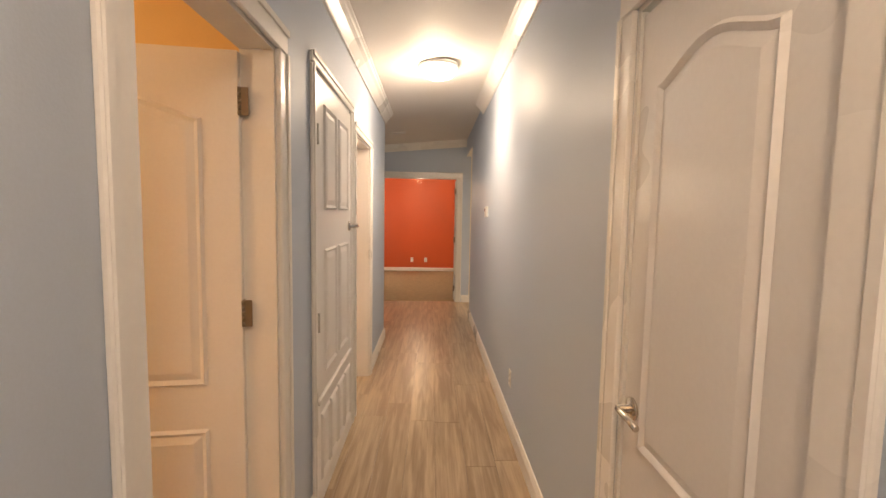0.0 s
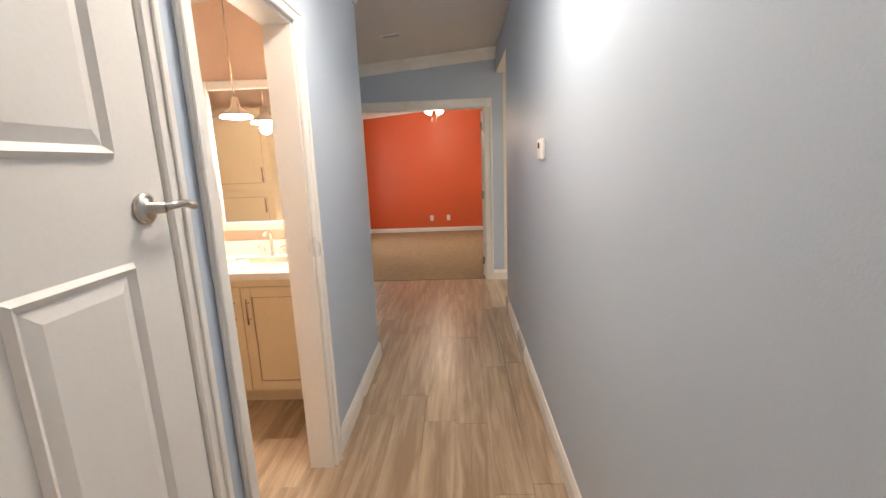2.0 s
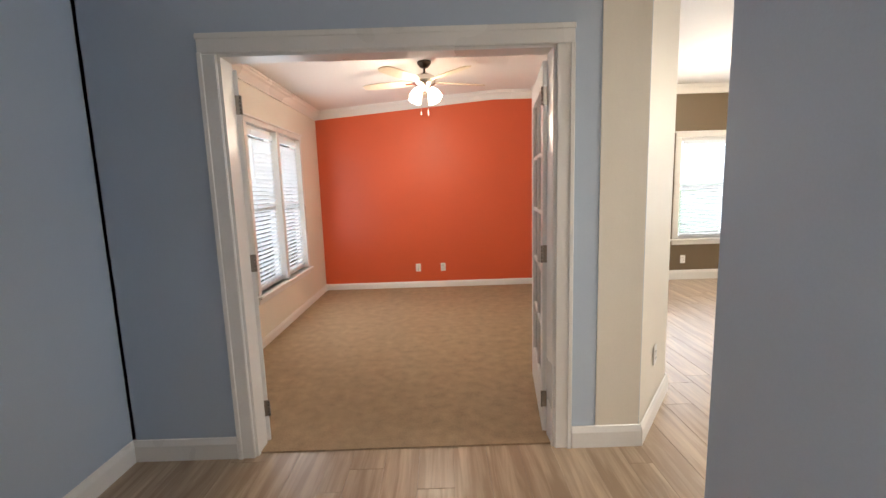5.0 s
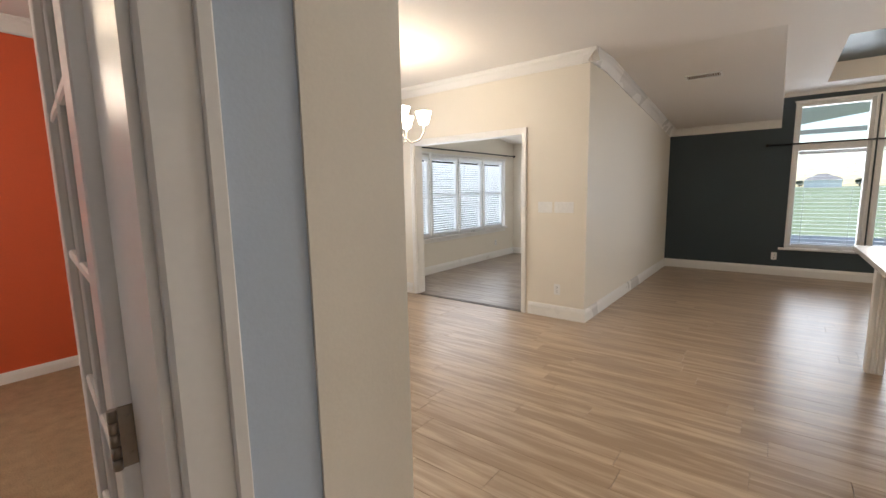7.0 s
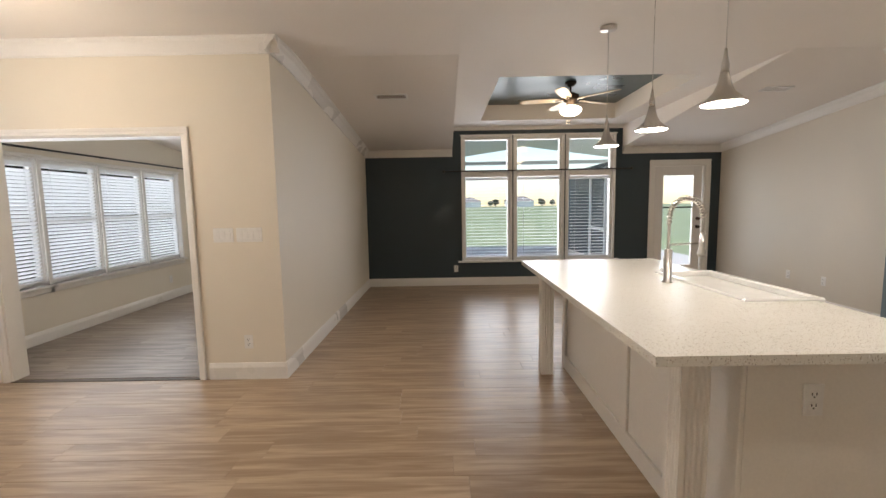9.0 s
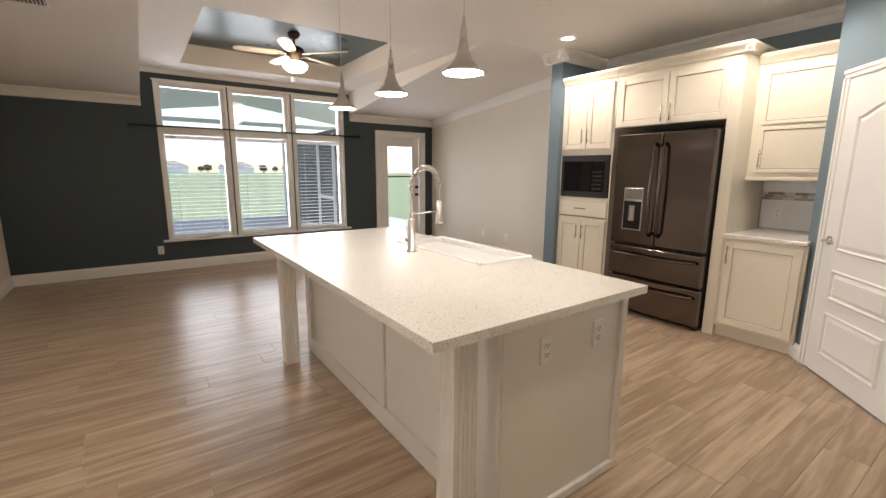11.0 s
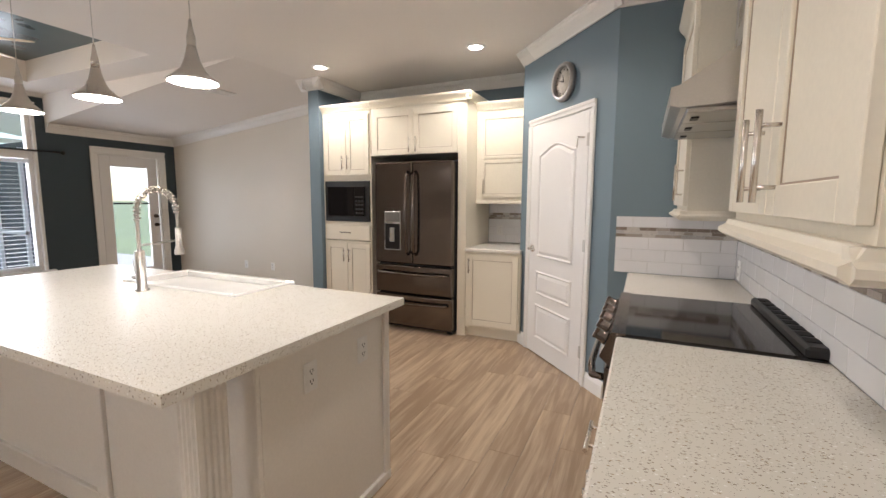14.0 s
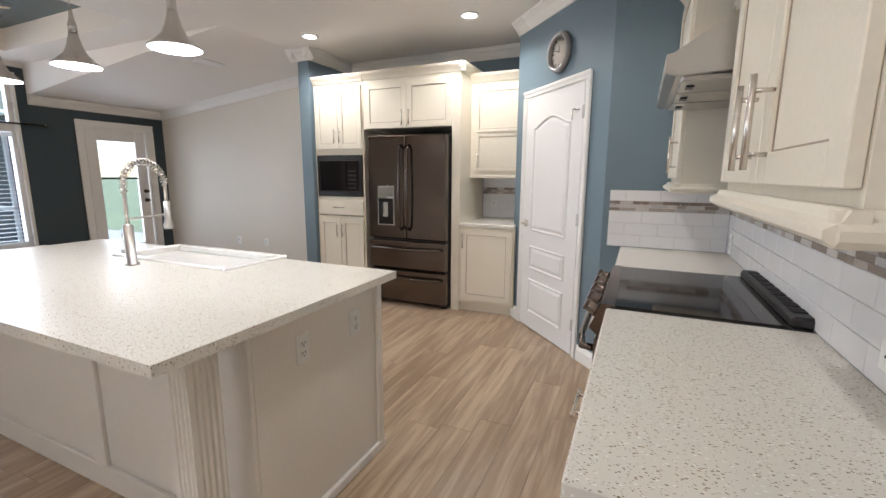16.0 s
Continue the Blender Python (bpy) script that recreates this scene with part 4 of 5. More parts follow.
def vent(x, y, turn, w, h, lamp=False):
    d = thing("ceiling_vent", "white metal slatted air vent in the ceiling", "air vent", m=pose(x, y, vault(x) - 0.006, 0, math.degrees(math.atan(0.104)) if x > 5.45 else (-math.degrees(math.atan(0.085)) if x < 1.06 else 0), 0) @ pose(0, 0, 0, 0, 0, turn))
    bm = B()
    for a in ((-w / 2, -h / 2, -w / 2 + 0.02, h / 2), (w / 2 - 0.02, -h / 2, w / 2, h / 2), (-w / 2 + 0.02, -h / 2, w / 2 - 0.02, -h / 2 + 0.02), (-w / 2 + 0.02, h / 2 - 0.02, w / 2 - 0.02, h / 2)):
        box(bm, a[0], a[1], -0.006, a[2], a[3], 0.006, bevel=0.002)
    part("frame", bm, PLASTIC, d)
    part("backing", bx(-w / 2 + 0.01, -h / 2 + 0.01, 0.003, w / 2 - 0.01, h / 2 - 0.01, 0.007), SEAM, d)
    k = int((w - 0.04) / 0.022)
    me = finish("slat", bx(-0.001, -h / 2 + 0.02, -0.008, 0.001, h / 2 - 0.02, 0.008), PLASTIC)
    for i in range(k):
        o = new("slat", me)
        o.parent = d
        o.matrix_basis = pose(-w / 2 + 0.02 + (i + 0.5) * (w - 0.04) / k, 0, 0.001, 0, 40)


vent(6.43, 7.22, 90, 0.36, 0.16)
vent(-0.03, 6.08, 0, 0.2, 0.12)
vent(6.41, 2.99, 90, 0.3, 0.14)


def plate(m, kind, label, n=1):
    """A wall plate: local x across, z up, -y out of the wall."""
    d = thing("outlet" if kind == "outlet" else "light_switch", label, "outlet" if kind == "outlet" else "light switch", m=m)
    w = 0.072 + 0.046 * (n - 1)
    part("cover", bx(-w / 2, -0.006, -0.058, w / 2, 0, 0.058, bevel=0.003), PLASTIC, d)
    for i in range(n):
        cx = (i - (n - 1) / 2) * 0.046
        if kind == "outlet":
            for dz in (-0.02, 0.02):
                s = part("socket", bx(cx - 0.017, -0.008, dz - 0.014, cx + 0.017, -0.005, dz + 0.014, bevel=0.003), PLASTIC, d)
                bm = bx(cx - 0.009, -0.0088, dz - 0.002, cx - 0.006, -0.0078, dz + 0.008)
                box(bm, cx + 0.006, -0.0088, dz - 0.002, cx + 0.009, -0.0078, dz + 0.008)
                box(bm, cx - 0.003, -0.0088, dz - 0.011, cx + 0.003, -0.0078, dz - 0.006)
                part("slots", bm, BLACK, s)
        else:
            part("rocker", bx(cx - 0.015, -0.01, -0.032, cx + 0.015, -0.005, 0.032, bevel=0.003), PLASTIC, d)


OUT = "white plastic wall outlet"
for m in (pose(-0.05, N1, 0.30), pose(0.31, N1, 0.30), pose(3.80, N1, 0.30), pose(5.8, N1, 0.32), pose(8.3, N1, 0.32), pose(5.02, 8.30, 0.32, 0, 0, -90), pose(E1, 6.46, 0.30, 0, 0, -90),
          pose(7.46, 1.88, 0.38, 0, 0, 180), pose(6.9, 1.88, 0.38, 0, 0, 180), pose(1.02, 2.75, 0.36, 0, 0, -90), pose(1.55, 7.36, 0.4, 0, 0, 52)):
    plate(m, "outlet", OUT)
plate(pose(5.02, 8.45, 1.21, 0, 0, -90), "switch", "white double light switch", 3)
plate(pose(5.02, 8.24, 1.21, 0, 0, -90), "switch", "white triple light switch", 4)
d = thing("thermostat", "white plastic wall thermostat with a small display", "thermostat", m=pose(1.02, 4.2, 1.52, 0, 0, -90))
part("body", bx(-0.055, -0.026, -0.055, 0.055, 0, 0.055, bevel=0.008), PLASTIC, d)
part("display", bx(-0.03, -0.0275, 0.005, 0.012, -0.025, 0.035), BLACKGLASS, d)
part("dial", bx(0.022, -0.029, 0.005, 0.038, -0.025, 0.03, bevel=0.002), TRIM, d)
bm = lathe(B(), [(0.001, 0), (0.05, 0), (0.05, -0.012), (0.03, -0.02), (0.001, -0.02)], 20, -0.1, 8.9, vault(-0.1))
tagged(part("smoke_detector", bm, PLASTIC), "small round white smoke detector on the ceiling", "smoke detector")


# ---- kitchen ----
def shaker(name, parent, x0, x1, z0, z1, y, pull=None, material=CABINET, fw=0.058):
    """A framed cabinet front on the plane y, facing -y; pull is (x, z, 'v' or 'h')."""
    g = 0.003
    x0, x1, z0, z1 = x0 + g, x1 - g, z0 + g, z1 - g
    bm = B()
    for a in ((x0, z0, x0 + fw, z1), (x1 - fw, z0, x1, z1), (x0 + fw, z0, x1 - fw, z0 + fw), (x0 + fw, z1 - fw, x1 - fw, z1)):
        box(bm, a[0], y - 0.02, a[1], a[2], y, a[3], bevel=0.002)
    dr = part(name, bm, material, parent)
    part("panel", bx(x0 + fw + 0.004, y - 0.011, z0 + fw + 0.004, x1 - fw - 0.004, y - 0.002, z1 - fw - 0.004), material, dr)
    bm = B()
    a, b, c, e = x0 + fw, x1 - fw, z0 + fw, z1 - fw
    for q in ((a, c, a + 0.0045, e), (b - 0.0045, c, b, e), (a + 0.0045, c, b - 0.0045, c + 0.0045), (a + 0.0045, e - 0.0045, b - 0.0045, e)):
        box(bm, q[0], y - 0.013, q[1], q[2], y - 0.003, q[3])
    part("bead", bm, GLAZE, dr, "brown glazed bead line")
    if pull:
        px, pz, way = pull
        h = 0.075
        p0, p1 = ((px, y - 0.05, pz - h), (px, y - 0.05, pz + h)) if way == 'v' else ((px - h, y - 0.05, pz), (px + h, y - 0.05, pz))
        bm = tube(B(), [p0, p1], 0.006, 10)
        for u in (0.18, 0.82):
            q = Vector(p0).lerp(Vector(p1), u)
            tube(bm, [q, (q.x, y - 0.018, q.z)], 0.0045, 8)
        part("handle", bm, CHROME, dr, "brushed nickel bar handle")
    return dr


def cabinet_crown(parent, w, z, depth, left=True, right=True):
    prof = [(0, 0), (0.012, 0), (0.02, 0.02), (0.045, 0.05), (0.052, 0.065), (0.052, 0.08), (0, 0.08)]
    bm = prism(B(), (-0.05 * left, 0, z), (w + 0.05 * right, 0, z), (0, -1), prof)
    if left:
        prism(bm, (0, depth, z), (0, -0.04, z), (-1, 0), prof)
    if right:
        prism(bm, (w, depth, z), (w, -0.04, z), (1, 0), prof)
    part("crown", bm, CABINET, parent)


# south run: local x runs west from the wing wall, -y faces the room
SOUTH = lambda x, y=2.60: pose(x, y, 0, 0, 0, 180)
# microwave tower
d = thing("tower_cabinet", "cream tall cabinet holding the built-in microwave", "cabinet", "kitchen cabinets", m=SOUTH(5.268))
bm = B()
W = 0.66
box(bm, 0, 0, 0.0, 0.02, 0.7, 2.36), box(bm, W - 0.02, 0, 0.0, W, 0.7, 2.36)
for a, b in ((0.09, 0.92), (0.93, 1.14), (1.60, 2.36)):
    box(bm, 0.02, 0.001, a, W - 0.02, 0.7, b)
box(bm, 0.02, 0.45, 1.14, W - 0.02, 0.7, 1.60), box(bm, 0.02, 0.06, 0, W - 0.02, 0.09, 0.09)
part("body", bm, CABINET, d)
shaker("door", d, 0.02, W / 2, 0.12, 0.90, 0, (W / 2 - 0.035, 0.76, 'v'))
shaker("door", d, W / 2, W - 0.02, 0.12, 0.90, 0, (W / 2 + 0.035, 0.76, 'v'))
dr = part("drawer", bx(0.02, -0.02, 0.935, W - 0.02, 0, 1.10, bevel=0.003), CABINET, d)
bm = tube(B(), [(W / 2 - 0.075, -0.05, 1.02), (W / 2 + 0.075, -0.05, 1.02)], 0.006)
for u in (-0.05, 0.05):
    tube(bm, [(W / 2 + u, -0.05, 1.02), (W / 2 + u, -0.018, 1.02)], 0.0045, 8)
part("handle", bm, CHROME, dr, "brushed nickel bar handle")
shaker("door", d, 0.02, W / 2, 1.66, 2.32, 0, (W / 2 - 0.035, 1.80, 'v'))
shaker("door", d, W / 2, W - 0.02, 1.66, 2.32, 0, (W / 2 + 0.035, 1.80, 'v'))
cabinet_crown(d, W, 2.36, 0.7, left=False, right=False)
d = thing("microwave", "black built-in microwave oven in the tower cabinet", "microwave", m=SOUTH(5.268))
part("trim_kit", bx(0.024, -0.016, 1.145, W - 0.024, 0.02, 1.595, bevel=0.004), BLACK, d)
part("body", bx(0.07, -0.02, 1.2, W - 0.07, 0.4, 1.54, bevel=0.004), BLACK, d)
part("door", bx(0.075, -0.034, 1.205, 0.44, -0.02, 1.535, bevel=0.003), BLACKGLASS, d)
bm = bx(0.45, -0.032, 1.205, 0.585, -0.02, 1.535, bevel=0.003)
pn = part("control_panel", bm, BLACKGLASS, d)
bm = B()
for i in range(3):
    for j in range(5):
        box(bm, 0.465 + 0.037 * i, -0.0345, 1.23 + 0.045 * j, 0.49 + 0.037 * i, -0.032, 1.25 + 0.045 * j)
part("buttons", bm, mat("grey_button", (0.035, 0.035, 0.035), 0.4), pn)
# cabinet over the fridge with side panel
d = thing("fridge_cabinet", "cream cabinet above the fridge with a full-height side panel", "cabinet", "kitchen cabinets", m=SOUTH(4.605))
W = 1.12
bm = bx(0, 0.001, 1.86, W, 0.7, 2.36)
box(bm, W - 0.09, 0.0, 0, W, 0.7, 1.86)
part("body", bm, CABINET, d)
shaker("door", d, 0.03, W / 2 - 0.03, 1.86, 2.32, 0, (W / 2 - 0.07, 1.96, 'v'))
shaker("door", d, W / 2 - 0.03, W - 0.09, 1.86, 2.32, 0, (W / 2 + 0.01, 1.96, 'v'))
cabinet_crown(d, W, 2.36, 0.7, left=False)

# fridge
d = thing("refrigerator", "black stainless french door refrigerator with two freezer drawers", "refrigerator", m=SOUTH(4.50, 2.70))
W = 0.91
part("body", bx(0.005, 0.07, 0.02, W - 0.005, 0.76, 1.775, bevel=0.006), BLACK, d)
for x0, x1, nm in ((0.0, W / 2 - 0.003, "door"), (W / 2 + 0.003, W, "door")):
    dr = part(nm, bx(x0, 0, 0.72, x1, 0.066, 1.78, bevel=0.012), BLACKSTEEL, d)
    hx = W / 2 - 0.045 if x0 == 0 else W / 2 + 0.045
    part("handle", tube(B(), [(hx, -0.005, 0.82), (hx, -0.05, 0.86), (hx, -0.066, 1.25), (hx, -0.05, 1.64), (hx, -0.005, 1.68)], 0.013, 12), BLACKSTEEL, dr)
    if x0 == 0:
        part("dispenser_frame", bx(0.12, -0.006, 0.86, 0.32, 0.004, 1.27, bevel=0.006), STEEL, dr)
        part("dispenser_recess", bx(0.13, -0.0085, 0.87, 0.31, -0.005, 1.14, bevel=0.002), BLACKGLASS, dr)
        part("dispenser_display", bx(0.13, -0.009, 1.16, 0.31, -0.005, 1.26, bevel=0.002), mat("grey_display", (0.20, 0.19, 0.17), 0.25), dr)
        part("dispenser_paddle", bx(0.19, -0.022, 0.95, 0.25, -0.008, 1.10, bevel=0.006), STEEL, dr)
for z0, z1 in ((0.40, 0.70), (0.05, 0.385)):
    dr = part("drawer", bx(0, 0, z0, W, 0.066, z1, bevel=0.012), BLACKSTEEL, d)
    zh = z1 - 0.07
    part("handle", tube(B(), [(0.04, -0.003, zh), (0.07, -0.045, zh), (W / 2, -0.062, zh - 0.012), (W - 0.07, -0.045, zh), (W - 0.04, -0.003, zh)], 0.012, 12), BLACKSTEEL, dr)
for x in (0.05, W - 0.05):
    part("foot", bx(x - 0.03, 0.06, 0.0, x + 0.03, 0.12, 0.03), BLACK, d)

# small cabinets beside the pantry
d = thing("base_cabinet", "cream base cabinet beside the pantry", "cabinet", "kitchen cabinets", m=SOUTH(3.483))
W = 0.57
bm = bx(0, 0, 0.10, W, 0.62, 0.88)
box(bm, 0.0, 0.05, 0, W, 0.62, 0.10)
part("body", bm, CABINET, d)
shaker("door", d, 0.02, W - 0.02, 0.13, 0.86, 0, (0.05, 0.74, 'v'))
tagged(part("countertop", bx(2.912, 1.89, 0.88, 3.483, 2.63, 0.915, bevel=0.006), QUARTZ), "speckled cream quartz countertop beside the pantry", "countertop")
d = thing("wall_cabinet", "cream wall cabinet with lift-up panels beside the pantry", "cabinet", "kitchen cabinets", m=SOUTH(3.483, 2.32))
bm = bx(0, 0, 1.38, W, 0.43, 2.30)
part("body", bm, CABINET, d)
shaker("door", d, 0.06, W - 0.0, 1.42, 1.80, 0, (0.09, 1.53, 'v'), fw=0.03)
shaker("door", d, 0.06, W - 0.0, 1.81, 2.24, 0, None, fw=0.03)
part("light_rail", bx(0, -0.02, 1.355, W, 0.3, 1.385, bevel=0.004), CABINET, d)
cabinet_crown(d, W, 2.30, 0.4, left=False, right=False)
for x in (3.35, 3.05):
    plate(pose(x, 1.893, 1.06, 0, 0, 180), "outlet", OUT, 1)


def tiles(name, m, w, z0, z1, band, label, tw=0.20, th=0.0794):
    """Running-bond wall tiles with a mosaic strip; local x across, -y out of the wall."""
    d = thing(name, label, "backsplash", m=m, kind="structure")
    part("grout", bx(0, -0.004, z0, w, -0.0005, z1), GROUT, d)
    cache = {}

    def lay(za, zb, row):
        x = -(tw / 2 if row % 2 else 0.0)
        while x < w - 0.004:
            a, b = max(x + 0.0012, 0.0), min(x + tw - 0.0012, w)
            if b - a > 0.015:
                key = (round(b - a, 3), round(zb - za, 3))
                if key not in cache:
                    cache[key] = finish("tile", bx(0, -0.009, 0, b - a, -0.003, zb - za, bevel=0.0016), TILE)
                o = new("tile", cache[key])
                o.parent = d
                o.location = (a, 0, za)
            x += tw
    z, row = z0, 0
    while z < z1 - 0.01:
        top = min(z + th, z1)
        if z < band[0] < top:
            top = band[0]
        if abs(z - band[0]) < 1e-6:
            z = band[1]
            continue
        lay(z + 0.001, top - 0.001, row)
        z, row = top, row + 1
    rng = random.Random(5)
    bms = [B() for _ in range(4)]
    h = (band[1] - band[0]) / 3
    for j in range(3):
        x = -rng.random() * 0.06
        while x < w:
            ln = rng.choice((0.05, 0.075, 0.1))
            a, b = max(x + 0.001, 0), min(x + ln - 0.001, w)
            if b - a > 0.006:
                box(bms[rng.randrange(4)], a, -0.0095, band[0] + h * j + 0.001, b, -0.0035, band[0] + h * (j + 1) - 0.001)
            x += ln
    for k in range(4):
        tagged(part("mosaic_strip", bms[k], MOSAIC[k], d, "grey and brown stone mosaic pieces"), kind="stuff")
    return d


tiles("backsplash", pose(3.483, 1.89, 0, 0, 0, 180), 0.57, 0.917, 1.36, (1.18, 1.25), "white tile backsplash with a mosaic strip beside the fridge", th=0.0877)

# west run: local x runs along +y, -y faces east into the kitchen
XW = 1.345
WEST = lambda y, x=1.93: pose(x, y, 0, 0, 0, 90)
tiles("backsplash", pose(XW, 3.492, 0, 0, 0, 90), 2.46, 0.917, 1.29, (1.155, 1.22), "glossy white tile backsplash with a grey and brown mosaic strip")
tiles("backsplash", pose(2.04, 3.485, 0, 0, 0, 180), 0.685, 0.917, 1.29, (1.155, 1.22), "white tile backsplash return with a mosaic strip")
for nm, y0, y1 in (("far", 3.50, 4.22), ("near", 4.985, 5.93)):
    d = thing("base_cabinet", "cream base cabinet under the quartz counter", "cabinet", "kitchen cabinets", m=WEST(y0))
    w = y1 - y0
    bm = bx(0, 0, 0.10, w, 0.60, 0.88)
    box(bm, 0, 0.06, 0, w, 0.60, 0.10)
    part("body", bm, CABINET, d)
    shaker("door", d, 0.01, w / 2, 0.13, 0.68, 0, (w / 2 - 0.04, 0.58, 'v'))
    shaker("door", d, w / 2, w - 0.01, 0.13, 0.68, 0, (w / 2 + 0.04, 0.58, 'v'))
    shaker("drawer", d, 0.01, w - 0.01, 0.70, 0.86, 0, (w / 2, 0.78, 'h'), fw=0.03)
    if nm == "near":
        bm = B()
        for k in range(10):
            box(bm, w, 0.02 + 0.056 * k, 0.12, w + 0.008, 0.062 + 0.056 * k, 0.86, bevel=0.003)
        part("beaded_end", bm, CABINET, d, "beaded end panel")
tagged(part("countertop", bx(XW, 3.484, 0.88, 1.955, 4.215, 0.915, bevel=0.006), QUARTZ), "speckled cream quartz countertop beyond the range", "countertop")
tagged(part("countertop", bx(XW, 4.985, 0.88, 1.945, 5.955, 0.915, bevel=0.006), QUARTZ), "speckled cream quartz countertop beside the range", "countertop")

# range
d = thing("range", "black stainless slide-in range with a glass cooktop", "stove", m=WEST(4.222, 1.955))
W = 0.756
part("body", bx(0.002, 0.03, 0.02, W - 0.002, 0.62, 0.90, bevel=0.004), BLACK, d)
part("cooktop", bx(0, 0.02, 0.902, W, 0.60, 0.922, bevel=0.006), BLACKGLASS, d, "glossy black glass cooktop")
bm = bx(0.0, 0.545, 0.915, W, 0.625, 0.955, bevel=0.01)
rv = part("rear_vent", bm, BLACK, d, "black slotted rear vent")
SLOT = mat("dark_slot", (0.004, 0.004, 0.004), 0.8)
for k in range(9):
    part("vent_slot", bx(0.05 + k * 0.075, 0.56, 0.953, 0.10 + k * 0.075, 0.60, 0.958), SLOT, rv)
bm = B()
prism(bm, (0, 0, 0.80), (W, 0, 0.80), (0, -1), [(-0.04, 0), (0.01, 0), (0.045, 0.03), (0.005, 0.125), (-0.04, 0.125)])
cp = part("control_panel", bm, BLACKSTEEL, d)
for k in range(5):
    bm = lathe(B(), [(0.001, 0), (0.027, 0), (0.026, 0.01), (0.021, 0.014), (0.02, 0.038), (0.001, 0.04)], 20)
    box(bm, -0.005, -0.021, 0.034, 0.005, 0.021, 0.052, bevel=0.002)
    bmesh.ops.rotate(bm, verts=bm.verts, cent=(0, 0, 0), matrix=Euler((radians(65), 0, 0)).to_matrix())
    bmesh.ops.translate(bm, verts=bm.verts, vec=(0.08 + k * 0.149, -0.024, 0.875))
    part("knob", bm, BLACKSTEEL, cp, "dark ribbed steel knob")
od = part("oven_door", bx(0.005, -0.025, 0.24, W - 0.005, 0.03, 0.79, bevel=0.006), BLACKSTEEL, d)
part("window", bx(0.12, -0.028, 0.34, W - 0.12, -0.024, 0.64), BLACKGLASS, od)
part("handle", tube(B(), [(0.05, -0.02, 0.735), (0.06, -0.07, 0.735), (0.2, -0.085, 0.735), (W - 0.2, -0.085, 0.735), (W - 0.06, -0.07, 0.735), (W - 0.05, -0.02, 0.735)], 0.014, 12), BLACKSTEEL, od)
dr = part("drawer", bx(0.005, -0.02, 0.06, W - 0.005, 0.03, 0.225, bevel=0.006), BLACKSTEEL, d)
part("handle", tube(B(), [(0.06, -0.016, 0.18), (0.1, -0.055, 0.18), (W - 0.1, -0.055, 0.18), (W - 0.06, -0.016, 0.18)], 0.012, 10), BLACKSTEEL, dr)
for x in (0.06, W - 0.06):
    part("foot", bx(x - 0.02, 0.1, 0, x + 0.02, 0.14, 0.025), BLACK, d)

# hood
d = thing("range_hood", "brushed steel wall range hood", "range hood", m=pose(1.82, 4.222, 0.09, 0, 0, 90))
part("canopy", prism(B(), (0, 0.472, 1.60), (0.756, 0.472, 1.60), (0, -1), [(0, 0.02), (0.44, 0.0), (0.472, 0.008), (0.472, 0.065), (0.45, 0.07), (0.22, 0.22), (0, 0.22)]), STEEL, d)
for k in range(3):
    fl = part("filter", bx(0.03 + 0.235 * k, 0.05, 1.588, 0.255 + 0.235 * k, 0.44, 1.604, bevel=0.003), STEEL, d)
    part("latch", bx(0.11 + 0.235 * k, 0.07, 1.583, 0.17 + 0.235 * k, 0.095, 1.589, bevel=0.002), BLACK, fl)
part("chimney", bx(0.2, 0.24, 1.81, 0.556, 0.472, 2.44, bevel=0.003), STEEL, d)


# wall cabinets of the west run
def upper(y0, y1, front, z0, z1, pulls, end):
    d = thing("wall_cabinet", "cream wall cabinet with brown-glazed panel doors", "cabinet", "kitchen cabinets", m=WEST(y0, front))
    w, dep = y1 - y0, front - XW - 0.003
    part("body", bx(0, 0.001, z0, w, dep, z1), CABINET, d)
    n = len(pulls)
    for i, px in enumerate(pulls):
        dr = shaker("door", d, 0.004 + (w - 0.008) * i / n, 0.004 + (w - 0.008) * (i + 1) / n, z0 + 0.02, z1 - 0.04, 0, None, fw=0.06)
        a = w * (i + 0.5) / n
        q = Vector((w * (i + px) / n, -0.055, z0 + 0.13))
        bm = tube(B(), [q - Vector((0, 0, 0.08)), q + Vector((0, 0, 0.10))], 0.0065)
        for u in (-0.05, 0.07):
            tube(bm, [(q.x, -0.055, q.z + u), (q.x, -0.018, q.z + u)], 0.0045, 8)
        part("handle", bm, CHROME, dr, "brushed nickel bar handle")
    prof = [(0, 0), (0.028, 0.0), (0.042, 0.01), (0.042, 0.022), (0.025, 0.032), (0.018, 0.045), (0, 0.045)]
    bm = prism(B(), (0.0, 0, z0 - 0.045), (w + 0.03, 0, z0 - 0.045), (0, -1), prof)
    prism(bm, (w, -0.03, z0 - 0.045), (w, dep, z0 - 0.045), (1, 0), prof)
    box(bm, 0, 0.001, z0 - 0.04, w, dep, z0 - 0.012)
    part("light_rail", bm, CABINET, d)
    cabinet_crown(d, w, z1, dep, left=False)
    return d


upper(3.50, 4.20, 1.69, 1.345, 2.36, (0.85,), True)
upper(5.05, 5.91, 1.63, 1.34, 2.44, (0.86, 0.14), True)
structure("trim_chair_rail", prism(B(), (XW, 4.20, 1.2905), (XW, 5.95, 1.2905), (1, 0), [(0, 0), (0.02, 0), (0.035, 0.015), (0.03, 0.04), (0, 0.045)]), TRIM, "white ledge moulding above the tiles", "moulding")
plate(pose(XW + 0.0095, 5.42, 1.0, 0, 0, 90) @ pose(0, 0, 0, 0, 90, 0), "outlet", OUT, 1)
plate(pose(XW + 0.0095, 3.62, 0.99, 0, 0, 90), "outlet", OUT, 1)

